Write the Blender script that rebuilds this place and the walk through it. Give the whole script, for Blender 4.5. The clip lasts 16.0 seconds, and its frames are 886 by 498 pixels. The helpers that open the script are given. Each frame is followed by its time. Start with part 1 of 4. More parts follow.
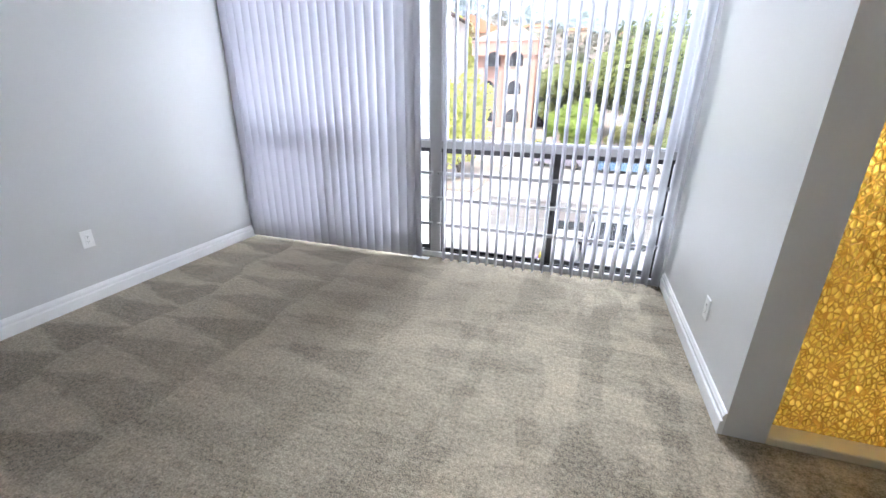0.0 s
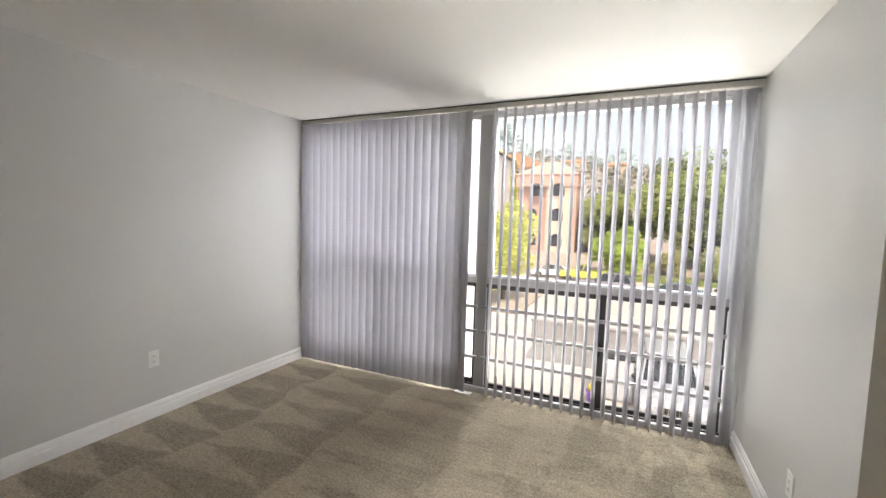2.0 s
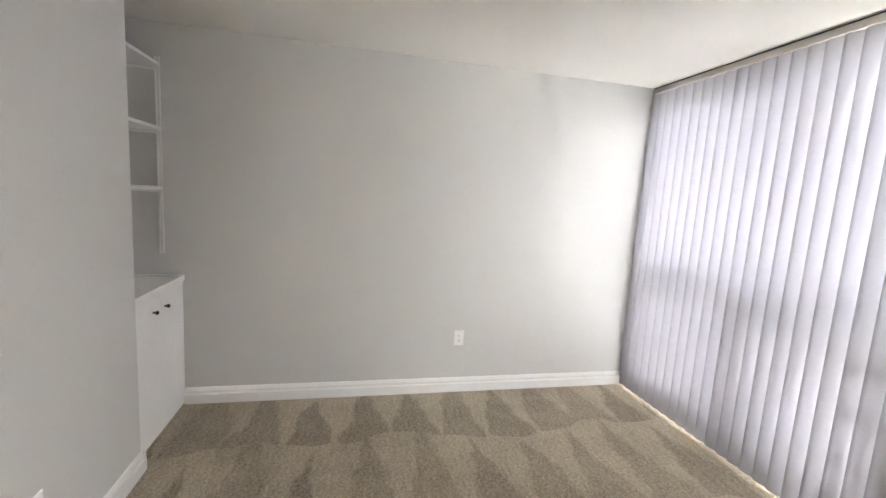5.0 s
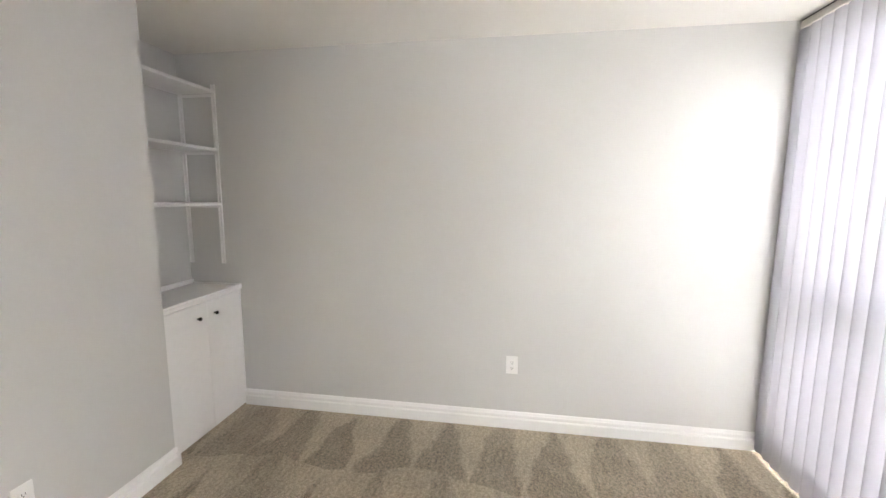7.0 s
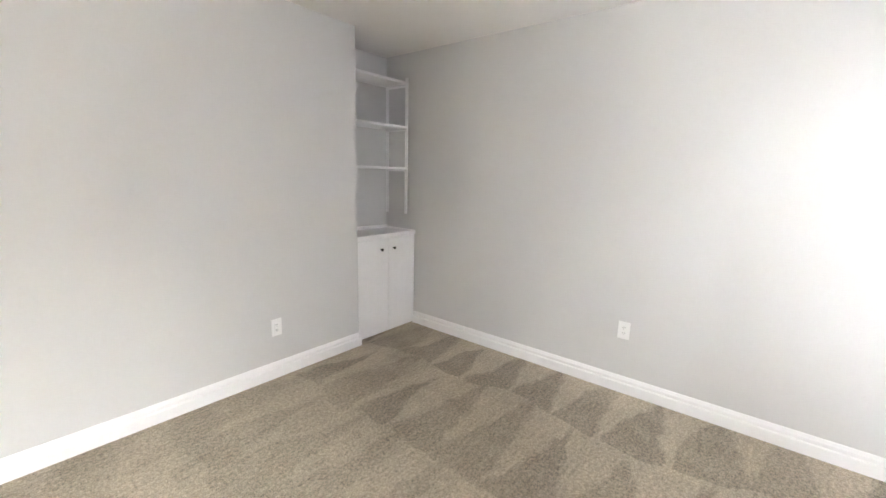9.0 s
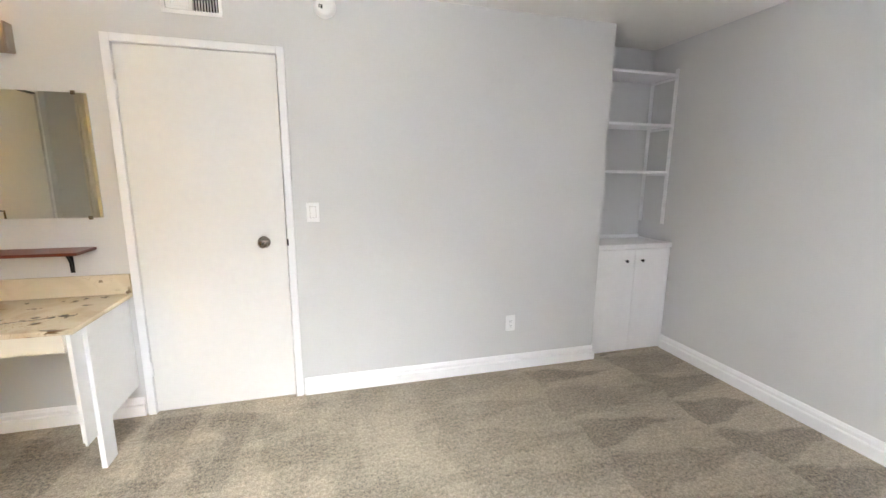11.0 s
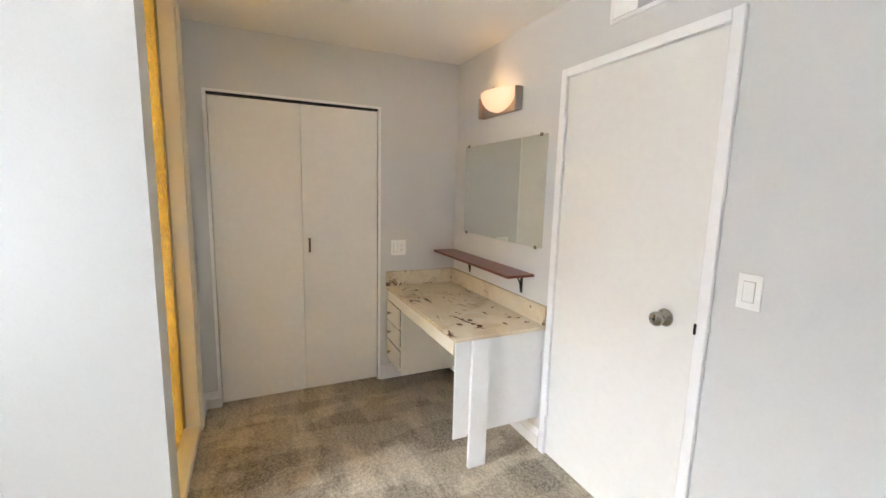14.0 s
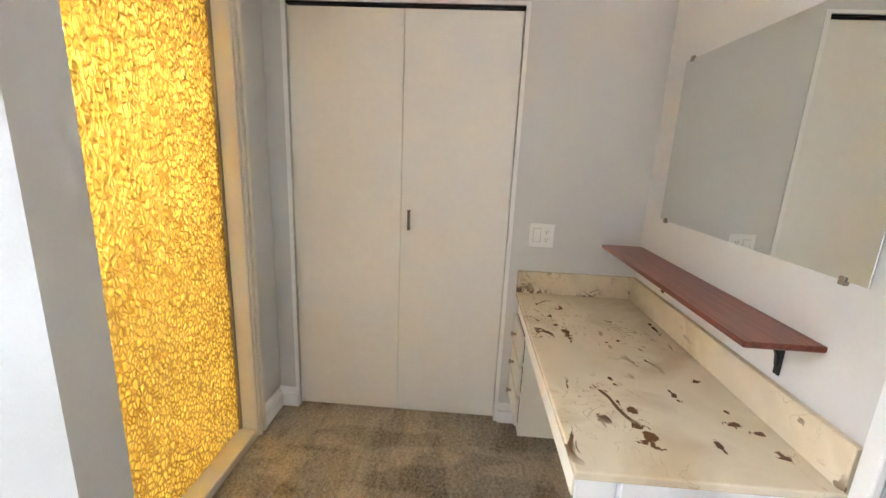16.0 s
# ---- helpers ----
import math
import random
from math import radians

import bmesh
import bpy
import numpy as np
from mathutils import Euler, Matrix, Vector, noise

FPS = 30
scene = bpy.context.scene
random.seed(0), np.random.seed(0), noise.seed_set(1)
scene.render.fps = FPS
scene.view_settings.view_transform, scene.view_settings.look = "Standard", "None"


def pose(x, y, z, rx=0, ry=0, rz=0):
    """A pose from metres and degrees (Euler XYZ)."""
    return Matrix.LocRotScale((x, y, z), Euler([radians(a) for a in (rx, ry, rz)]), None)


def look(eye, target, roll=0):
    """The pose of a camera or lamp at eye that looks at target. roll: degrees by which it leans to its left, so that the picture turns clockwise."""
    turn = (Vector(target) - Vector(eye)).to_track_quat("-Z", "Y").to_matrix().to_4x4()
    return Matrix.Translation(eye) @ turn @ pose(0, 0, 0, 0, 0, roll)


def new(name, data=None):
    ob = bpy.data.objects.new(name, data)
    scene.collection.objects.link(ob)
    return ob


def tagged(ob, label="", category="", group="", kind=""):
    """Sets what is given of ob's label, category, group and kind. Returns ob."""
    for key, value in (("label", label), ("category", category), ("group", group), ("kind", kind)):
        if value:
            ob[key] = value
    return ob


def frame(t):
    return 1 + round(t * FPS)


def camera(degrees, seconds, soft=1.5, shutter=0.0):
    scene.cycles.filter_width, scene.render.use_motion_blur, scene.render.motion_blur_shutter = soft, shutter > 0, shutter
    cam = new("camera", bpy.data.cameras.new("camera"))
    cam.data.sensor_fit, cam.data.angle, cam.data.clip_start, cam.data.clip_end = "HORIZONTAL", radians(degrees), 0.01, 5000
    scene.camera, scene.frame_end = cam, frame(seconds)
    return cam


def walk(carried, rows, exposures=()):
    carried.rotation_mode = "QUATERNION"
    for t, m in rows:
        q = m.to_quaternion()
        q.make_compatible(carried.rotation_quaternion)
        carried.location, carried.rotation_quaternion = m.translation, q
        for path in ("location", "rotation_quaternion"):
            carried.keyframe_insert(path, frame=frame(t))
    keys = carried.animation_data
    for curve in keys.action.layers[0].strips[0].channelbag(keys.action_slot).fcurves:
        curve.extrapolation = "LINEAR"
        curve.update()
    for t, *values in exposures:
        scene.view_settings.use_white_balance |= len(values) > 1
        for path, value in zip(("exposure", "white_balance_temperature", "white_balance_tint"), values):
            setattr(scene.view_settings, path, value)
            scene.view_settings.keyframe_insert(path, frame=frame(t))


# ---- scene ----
cam = camera(94.6, 16.0)
PATH = [
    (0, (-0.062, -0.004, 1.358), (-0.64, 1.778, 0.657), 0.7),
    (0.5, (-0.068, -0.033, 1.417), (-0.638, 1.821, 0.929), 1.2),
    (1, (-0.065, -0.036, 1.459), (-0.664, 1.849, 1.163), 1.2),
    (1.5, (-0.061, -0.046, 1.495), (-0.745, 1.826, 1.322), 1.4),
    (2, (-0.066, -0.056, 1.498), (-0.888, 1.761, 1.351), 1.7),
    (2.5, (-0.075, 0.013, 1.484), (-1.075, 1.738, 1.317), 1.4),
    (3, (-0.171, 0.212, 1.485), (-1.377, 1.799, 1.317), 0.8),
    (3.5, (-0.238, 0.492, 1.473), (-1.748, 1.793, 1.305), 1.5),
    (4, (-0.244, 0.791, 1.505), (-2.07, 1.58, 1.297), 3.4),
    (4.2, (-0.184, 0.743, 1.513), (-2.049, 1.431, 1.297), 3.8),
    (6.5, (-0.433, 1.495, 1.501), (-2.412, 1.452, 1.215), 0.3),
    (7, (-0.566, 1.669, 1.52), (-2.524, 1.357, 1.258), 0.3),
    (7.5, (-0.597, 1.848, 1.509), (-2.486, 1.253, 1.234), 0.8),
    (8, (-0.48, 2.024, 1.473), (-2.277, 1.2, 1.174), 1.4),
    (10.5, (-0.351, 2.702, 1.397), (-1.198, 0.934, 0.999), 0.4),
    (11, (-0.486, 2.467, 1.424), (-1.01, 0.571, 1.063), 0.5),
    (11.5, (-0.633, 2.232, 1.426), (-0.738, 0.259, 1.12), 1.0),
    (12, (-0.781, 2.02, 1.488), (-0.403, 0.078, 1.196), 1.3),
    (12.5, (-0.851, 1.776, 1.489), (0.025, -0.003, 1.233), 1.5),
    (13, (-0.914, 1.593, 1.508), (0.391, 0.095, 1.278), 1.5),
    (13.5, (-1.085, 1.438, 1.52), (0.534, 0.29, 1.271), 1.5),
    (14, (-1.153, 1.334, 1.497), (0.643, 0.503, 1.208), 1.5),
    (14.5, (-1.008, 1.128, 1.475), (0.893, 0.606, 1.136), 1.7),
    (15, (-0.794, 0.945, 1.455), (1.152, 0.682, 1.079), 2.0),
    (15.5, (-0.526, 0.758, 1.439), (1.431, 0.714, 1.032), 2.5),
    (16, (-0.172, 0.705, 1.413), (1.773, 0.814, 0.958), 2.6),
]

EXPOSURES = [(0, 1.15, 5800, 10), (0.5, 0.85, 6300, 10), (1.0, 0.7, 6700, 10), (2.0, 0.68, 6850, 10), (3.0, 0.52, 6850, 10), (4.2, 1.08, 6750, 10), (6.5, 1.62, 6950, 10), (8, 1.68, 6850, 10), (10.5, 1.78, 6500, 10), (11, 1.75, 6450, 10), (13, 1.75, 6300, 10), (14, 1.7, 6300, 10), (15, 1.68, 6300, 10), (16, 1.95, 6100, 10)]
walk(cam, [(t, look(eye, target, roll)) for t, eye, target, roll in PATH], EXPOSURES)

# world and sun
world = bpy.data.worlds.new("world")
scene.world = world
world.use_nodes = True
wn = world.node_tree.nodes
sky = wn.new("ShaderNodeTexSky")
sky.sky_type = "NISHITA"
sky.sun_disc = False
sky.dust_density, sky.ozone_density, sky.air_density = 5.0, 1.0, 1.0
SUN_EL, SUN_AZ = radians(52), radians(155)
sky.sun_elevation, sky.sun_rotation = SUN_EL, SUN_AZ
wn["Background"].inputs[1].default_value = 0.15
world.node_tree.links.new(sky.outputs[0], wn["Background"].inputs[0])
sun = new("sun", bpy.data.lights.new("sun", "SUN"))
sun.data.energy, sun.data.angle, sun.data.color = 2.6, radians(0.5), (1, 0.95, 0.87)
sd = Vector((math.sin(SUN_AZ) * math.cos(SUN_EL), math.cos(SUN_AZ) * math.cos(SUN_EL), math.sin(SUN_EL)))
sun.matrix_world = look(sd * 50, (0, 0, 0))
tagged(sun, kind="structure")


def area_lamp(name, m, sx, sy, power, color=(1, 1, 1)):
    d = bpy.data.lights.new(name, "AREA")
    d.shape, d.size, d.size_y, d.energy, d.color = "RECTANGLE", sx, sy, power, color
    ob = new(name, d)
    ob.matrix_world = m
    return ob


# sky light from above and light thrown up from the sunlit ground, both through the window's opening
SKY_W, GROUND_W = 550, 500
area_lamp("window_skylight", look((0.3, 7.0, 4.7), (-1.25, 2.6, 1.9)), 4.2, 1.9, SKY_W, (0.92, 0.96, 1.0))
area_lamp("window_groundlight", look((0.3, 6.0, -2.5), (-1.25, 1.0, 1.9)), 4.2, 1.6, GROUND_W, (0.97, 0.98, 0.97))
area_lamp("window_skylight", look((-2.30, 3.385, 1.22), (-2.30, 0, 1.22)), 1.34, 2.2, 68, (0.95, 0.96, 1.0)).data.spread = radians(100)
area_lamp("bath_window_light", look((1.3, 3.33, 1.55), (1.3, 1.0, 1.3)), 0.9, 1.25, 44, (1.0, 0.97, 0.92))


# ---- materials ----
def mat(name, color, rough=0.6, metal=0.0, bump=0.0, scale=40.0, vary=0.06, big=1.5, spec=0.5, coat=0.0, rnd=0.0):
    m = bpy.data.materials.new(name)
    m.use_nodes = True
    nt = m.node_tree
    N, L = nt.nodes, nt.links
    b = N["Principled BSDF"]
    b.inputs["Roughness"].default_value = rough
    b.inputs["Metallic"].default_value = metal
    b.inputs["Specular IOR Level"].default_value = spec
    b.inputs["Coat Weight"].default_value = coat
    tc = N.new("ShaderNodeTexCoord")
    n1, n2 = N.new("ShaderNodeTexNoise"), N.new("ShaderNodeTexNoise")
    n1.inputs["Scale"].default_value, n2.inputs["Scale"].default_value = big, scale
    n1.inputs["Detail"].default_value, n2.inputs["Detail"].default_value = 4, 6
    for n in (n1, n2):
        L.new(tc.outputs["Object"], n.inputs["Vector"])
    mix = N.new("ShaderNodeMath")
    mix.operation = "ADD"
    L.new(n1.outputs["Fac"], mix.inputs[0])
    L.new(n2.outputs["Fac"], mix.inputs[1])
    mr = N.new("ShaderNodeMapRange")
    mr.inputs["From Min"].default_value, mr.inputs["From Max"].default_value = 0.7, 1.3
    mr.inputs["To Min"].default_value, mr.inputs["To Max"].default_value = 1 - vary, 1 + vary
    L.new(mix.outputs[0], mr.inputs["Value"])
    hsv = N.new("ShaderNodeHueSaturation")
    hsv.inputs["Color"].default_value = (*color, 1)
    L.new(mr.outputs[0], hsv.inputs["Value"])
    if rnd:
        oi = N.new("ShaderNodeObjectInfo")
        r2 = N.new("ShaderNodeMapRange")
        r2.inputs["To Min"].default_value, r2.inputs["To Max"].default_value = 1 - rnd, 1 + rnd
        L.new(oi.outputs["Random"], r2.inputs["Value"])
        mm = N.new("ShaderNodeMath")
        mm.operation = "MULTIPLY"
        L.new(r2.outputs[0], mm.inputs[0])
        L.new(mr.outputs[0], mm.inputs[1])
        L.new(mm.outputs[0], hsv.inputs["Value"])
    L.new(hsv.outputs[0], b.inputs["Base Color"])
    if bump:
        bp = N.new("ShaderNodeBump")
        bp.inputs["Strength"].default_value, bp.inputs["Distance"].default_value = 1.0, bump
        L.new(n2.outputs["Fac"], bp.inputs["Height"])
        L.new(bp.outputs[0], b.inputs["Normal"])
    return m


WALL = mat("wall_paint", (0.69, 0.69, 0.68), 0.33, bump=0.0006, scale=90, vary=0.015)
CEIL = mat("ceiling_paint", (0.86, 0.845, 0.81), 0.6, bump=0.0008, scale=70, vary=0.015)
TRIM = mat("white_gloss_paint", (0.92, 0.92, 0.92), 0.3, bump=0.0002, scale=30, vary=0.02)
DOORP = mat("door_paint", (0.86, 0.85, 0.82), 0.38, bump=0.0003, scale=25, vary=0.02)
CREAM = mat("cream_cabinet_paint", (0.76, 0.72, 0.62), 0.35, bump=0.0002, scale=30, vary=0.02)
SLAT = mat("blind_vinyl", (0.58, 0.58, 0.60), 0.4, bump=0.0002, scale=60, vary=0.02)


def see_through(m, share, color):
    """Lets a share of the light through a thin sheet."""
    nt = m.node_tree
    tr, mx = nt.nodes.new("ShaderNodeBsdfTranslucent"), nt.nodes.new("ShaderNodeMixShader")
    tr.inputs["Color"].default_value = (*color, 1)
    mx.inputs[0].default_value = share
    nt.links.new(nt.nodes["Principled BSDF"].outputs[0], mx.inputs[1])
    nt.links.new(tr.outputs[0], mx.inputs[2])
    nt.links.new(mx.outputs[0], nt.nodes["Material Output"].inputs["Surface"])
    return m


see_through(SLAT, 0.32, (0.64, 0.63, 0.68))
RAILM = mat("blind_rail", (0.50, 0.47, 0.43), 0.4, vary=0.03)
GREYF = mat("grey_painted_frame", (0.42, 0.41, 0.41), 0.45, vary=0.04)
WHITEF = mat("white_bar_paint", (0.62, 0.62, 0.64), 0.4, vary=0.04)
DARKF = mat("dark_bronze_aluminium", (0.065, 0.06, 0.062), 0.4, 0.6, vary=0.1)
# solid black for places where only shade is seen
BLACK = mat("gap_shade_black", (0.01, 0.01, 0.01), 0.8)
BLKMET = mat("black_iron", (0.02, 0.02, 0.02), 0.45, 0.5)
NICKEL = mat("satin_nickel", (0.36, 0.33, 0.29), 0.2, 1.0, vary=0.03)
STEEL = mat("brushed_steel", (0.42, 0.36, 0.30), 0.32, 1.0, vary=0.05)
PLATE = mat("white_plastic", (0.92, 0.92, 0.91), 0.3, vary=0.01)
WOODC = mat("casing_stone", (0.72, 0.66, 0.52), 0.35, vary=0.06, scale=12)
ALUM = mat("aged_aluminium", (0.30, 0.27, 0.22), 0.45, 0.8, vary=0.1)


def node_mat(name):
    m = bpy.data.materials.new(name)
    m.use_nodes = True
    return m, m.node_tree.nodes, m.node_tree.links, m.node_tree.nodes["Principled BSDF"]


def carpet_material():
    m, N, L, b = node_mat("cut_pile_carpet")
    b.inputs["Roughness"].default_value = 0.95
    b.inputs["Specular IOR Level"].default_value = 0.15
    b.inputs["Sheen Weight"].default_value = 0.15
    tc = N.new("ShaderNodeTexCoord")

    def noise_at(scale, detail=4, sx=1, sy=1, rot=0):
        mp = N.new("ShaderNodeMapping")
        mp.inputs["Scale"].default_value = (sx, sy, 1)
        mp.inputs["Rotation"].default_value = (0, 0, rot)
        n = N.new("ShaderNodeTexNoise")
        n.inputs["Scale"].default_value, n.inputs["Detail"].default_value = scale, detail
        L.new(tc.outputs["Object"], mp.inputs["Vector"])
        L.new(mp.outputs[0], n.inputs["Vector"])
        return n.outputs["Fac"]

    def math_node(op, a, c=None, v=None):
        n = N.new("ShaderNodeMath")
        n.operation = op
        L.new(a, n.inputs[0])
        if c is not None:
            L.new(c, n.inputs[1])
        if v is not None:
            n.inputs[1].default_value = v
        return n.outputs[0]

    # vacuum strokes: the pile brushed one way and the other, in rows of uneven wedges along x
    def white(src):
        n = N.new("ShaderNodeTexWhiteNoise")
        n.noise_dimensions = "1D"
        L.new(src, n.inputs["W"])
        return n.outputs["Value"]

    sep = N.new("ShaderNodeSeparateXYZ")
    L.new(tc.outputs["Object"], sep.inputs[0])
    xx = math_node("ADD", sep.outputs["X"], math_node("MULTIPLY", noise_at(1.7, 2, rot=0.7), v=0.45))
    rows = math_node("MULTIPLY", math_node("ADD", xx, v=3.10), v=1.30)
    row = math_node("FLOOR", rows)
    yy = math_node("ADD", sep.outputs["Y"], math_node("MULTIPLY", noise_at(2.4, 3), v=0.20))
    cols = math_node("ADD", math_node("MULTIPLY", yy, v=3.1), math_node("MULTIPLY", white(row), v=7.0))
    cell = white(math_node("ADD", math_node("FLOOR", cols), math_node("MULTIPLY", row, v=17.3)))
    tri = math_node("ABSOLUTE", math_node("SUBTRACT", math_node("FRACT", cols), v=0.5))
    diff = math_node("SUBTRACT", math_node("MULTIPLY", tri, v=2.0), math_node("FRACT", rows))
    diff = math_node("ADD", diff, math_node("MULTIPLY", math_node("SUBTRACT", cell, v=0.5), v=0.45))
    diff = math_node("ADD", diff, math_node("MULTIPLY", math_node("SUBTRACT", noise_at(26, 4, 0.35, 1), v=0.5), v=0.5))
    step = N.new("ShaderNodeMapRange")
    step.interpolation_type = "SMOOTHSTEP"
    step.inputs["From Min"].default_value, step.inputs["From Max"].default_value = -0.10, 0.10
    L.new(diff, step.inputs["Value"])
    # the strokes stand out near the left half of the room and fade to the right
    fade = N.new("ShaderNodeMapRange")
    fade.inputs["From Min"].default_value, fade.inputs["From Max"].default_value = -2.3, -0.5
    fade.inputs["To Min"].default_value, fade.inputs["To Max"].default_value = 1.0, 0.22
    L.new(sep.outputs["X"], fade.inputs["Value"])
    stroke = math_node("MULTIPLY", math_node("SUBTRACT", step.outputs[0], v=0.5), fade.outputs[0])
    def patches(scale, sx, sy, rot, lo=0.48, hi=0.53):
        r = N.new("ShaderNodeMapRange")
        r.interpolation_type = "SMOOTHSTEP"
        r.inputs["From Min"].default_value, r.inputs["From Max"].default_value = lo, hi
        L.new(noise_at(scale, 3, sx, sy, rot), r.inputs["Value"])
        return math_node("SUBTRACT", r.outputs[0], v=0.5)

    brush = math_node("ADD", patches(4.6, 1, 0.32, 0.9, 0.47, 0.53), patches(4.0, 0.38, 1, 0.35, 0.46, 0.54))
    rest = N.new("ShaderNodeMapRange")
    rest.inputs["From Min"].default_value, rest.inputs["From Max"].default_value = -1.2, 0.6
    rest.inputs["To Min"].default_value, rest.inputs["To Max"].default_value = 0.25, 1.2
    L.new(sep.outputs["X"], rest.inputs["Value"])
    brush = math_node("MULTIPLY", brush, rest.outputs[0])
    blot = math_node("SUBTRACT", noise_at(1.3, 4), v=0.5)
    streak = math_node("SUBTRACT", noise_at(9, 4, 1, 4, 0.3), v=0.5)
    fine = math_node("SUBTRACT", noise_at(170, 4), v=0.5)
    tuft = math_node("SUBTRACT", noise_at(60, 3), v=0.5)
    tot = math_node("MULTIPLY", math_node("MULTIPLY", stroke, math_node("ADD", cell, v=0.6)), v=0.27)
    for s, k in ((brush, 0.24), (blot, 0.3), (streak, 0.5), (fine, 2.2), (tuft, 1.5)):
        tot = math_node("ADD", tot, math_node("MULTIPLY", s, v=k))
    tot = math_node("ADD", tot, v=1.0)
    hsv = N.new("ShaderNodeHueSaturation")
    hsv.inputs["Color"].default_value = (0.37, 0.312, 0.232, 1)
    L.new(tot, hsv.inputs["Value"])
    L.new(hsv.outputs[0], b.inputs["Base Color"])
    bp = N.new("ShaderNodeBump")
    bp.inputs["Distance"].default_value, bp.inputs["Strength"].default_value = 0.008, 0.9
    L.new(math_node("ADD", noise_at(170, 4), math_node("MULTIPLY", noise_at(45, 3), v=0.8)), bp.inputs["Height"])
    L.new(bp.outputs[0], b.inputs["Normal"])
    return m


def marble_material(heavy=False):
    m, N, L, b = node_mat("heavily_veined_marble" if heavy else "veined_cultured_marble")
    b.inputs["Roughness"].default_value = 0.2
    tc = N.new("ShaderNodeTexCoord")

    def noise_at(scale, detail, distortion=0.0, off=0.0, sx=1.0):
        mp = N.new("ShaderNodeMapping")
        mp.inputs["Location"].default_value = (off, off * 0.7, off * 0.3)
        mp.inputs["Scale"].default_value = (sx, 1, 1)
        n = N.new("ShaderNodeTexNoise")
        n.inputs["Scale"].default_value, n.inputs["Detail"].default_value, n.inputs["Distortion"].default_value = scale, detail, distortion
        L.new(tc.outputs["Object"], mp.inputs[0])
        L.new(mp.outputs[0], n.inputs["Vector"])
        return n

    def ramp(src, *stops):
        r = N.new("ShaderNodeValToRGB")
        r.color_ramp.elements[0].position, r.color_ramp.elements[0].color = stops[0][0], (*stops[0][1], 1)
        r.color_ramp.elements[1].position, r.color_ramp.elements[1].color = stops[-1][0], (*stops[-1][1], 1)
        for p, c in stops[1:-1]:
            r.color_ramp.elements.new(p).color = (*c, 1)
        L.new(src, r.inputs[0])
        return r.outputs[0]

    def mixc(f, a, c, mode="MIX"):
        x = N.new("ShaderNodeMix")
        x.data_type, x.blend_type = "RGBA", mode
        L.new(f, x.inputs[0])
        L.new(a, x.inputs[6])
        if isinstance(c, tuple):
            x.inputs[7].default_value = (*c, 1)
        else:
            L.new(c, x.inputs[7])
        return x.outputs[2]

    base = ramp(noise_at(4, 5, 0.8).outputs["Fac"], (0.3, (0.62, 0.50, 0.34)), (0.5, (0.76, 0.66, 0.49)), (0.7, (0.70, 0.60, 0.43)))
    # thin tan veins where a warped noise crosses its middle, kept to patches
    K, W0 = (0, 0, 0), (1, 1, 1)
    vein = ramp(noise_at(7, 3, 2.2, 3.0).outputs["Fac"], (0.475 if heavy else 0.488, K), (0.5, W0), (0.525 if heavy else 0.512, K))
    patch = ramp(noise_at(3.2, 2, 0, 9.0).outputs["Fac"], (0.40 if heavy else 0.47, K), (0.50 if heavy else 0.57, W0))
    v = mixc(patch, ramp(noise_at(1, 0).outputs["Fac"], (0, K), (1, K)), vein)
    col = mixc(v, base, (0.24, 0.14, 0.07) if heavy else (0.44, 0.32, 0.19))
    # brown flecks and larger blots
    fleck = ramp(noise_at(11, 3, 1.6, 5.0, 0.55).outputs["Fac"], (0.56 if heavy else 0.615, K), (0.58 if heavy else 0.635, W0))
    col = mixc(mixc(patch, ramp(noise_at(1, 0).outputs["Fac"], (0, K), (1, K)), fleck), col, (0.15, 0.085, 0.04))
    wob = noise_at(44, 4, 0.8, 2.0)
    for bx, by, rx, ry in (
        (0.745, 0.224, 0.056, 0.026), (0.852, 0.222, 0.015, 0.014), (1.345, 0.290, 0.060, 0.016), (1.417, 0.317, 0.014, 0.012), (1.507, 0.324, 0.012, 0.010),
        (1.015, 0.228, 0.014, 0.009), (0.985, 0.226, 0.009, 0.008), (0.944, 0.068, 0.036, 0.009), (0.882, 0.249, 0.030, 0.006), (1.434, -0.087, 0.060, 0.010),
        (1.30, 0.107, 0.014, 0.008), (0.823, -0.029, 0.016, 0.020), (0.790, -0.070, 0.012, 0.026), (0.882, -0.042, 0.012, 0.009), (1.284, 0.155, 0.010, 0.007),
        (1.037, -0.047, 0.012, 0.014), (0.710, -0.075, 0.020, 0.014), (0.735, 0.060, 0.026, 0.007),
    ):
        mp = N.new("ShaderNodeMapping")
        mp.inputs["Location"].default_value = (-(bx - XC0) / rx, -(by - YD0) / ry, 0)
        mp.inputs["Scale"].default_value = (1 / rx, 1 / ry, 0)
        L.new(tc.outputs["Object"], mp.inputs[0])
        ln = N.new("ShaderNodeVectorMath")
        ln.operation = "LENGTH"
        L.new(mp.outputs[0], ln.inputs[0])
        ad = N.new("ShaderNodeMath")
        ad.operation = "MULTIPLY_ADD"
        L.new(wob.outputs["Fac"], ad.inputs[0])
        ad.inputs[1].default_value = 3.4
        L.new(ln.outputs["Value"], ad.inputs[2])
        mr = N.new("ShaderNodeMapRange")
        mr.inputs["From Min"].default_value, mr.inputs["From Max"].default_value = 2.62, 2.42
        L.new(ad.outputs[0], mr.inputs["Value"])
        col = mixc(mr.outputs[0], col, (0.14, 0.07, 0.03))
    L.new(col, b.inputs["Base Color"])
    return m


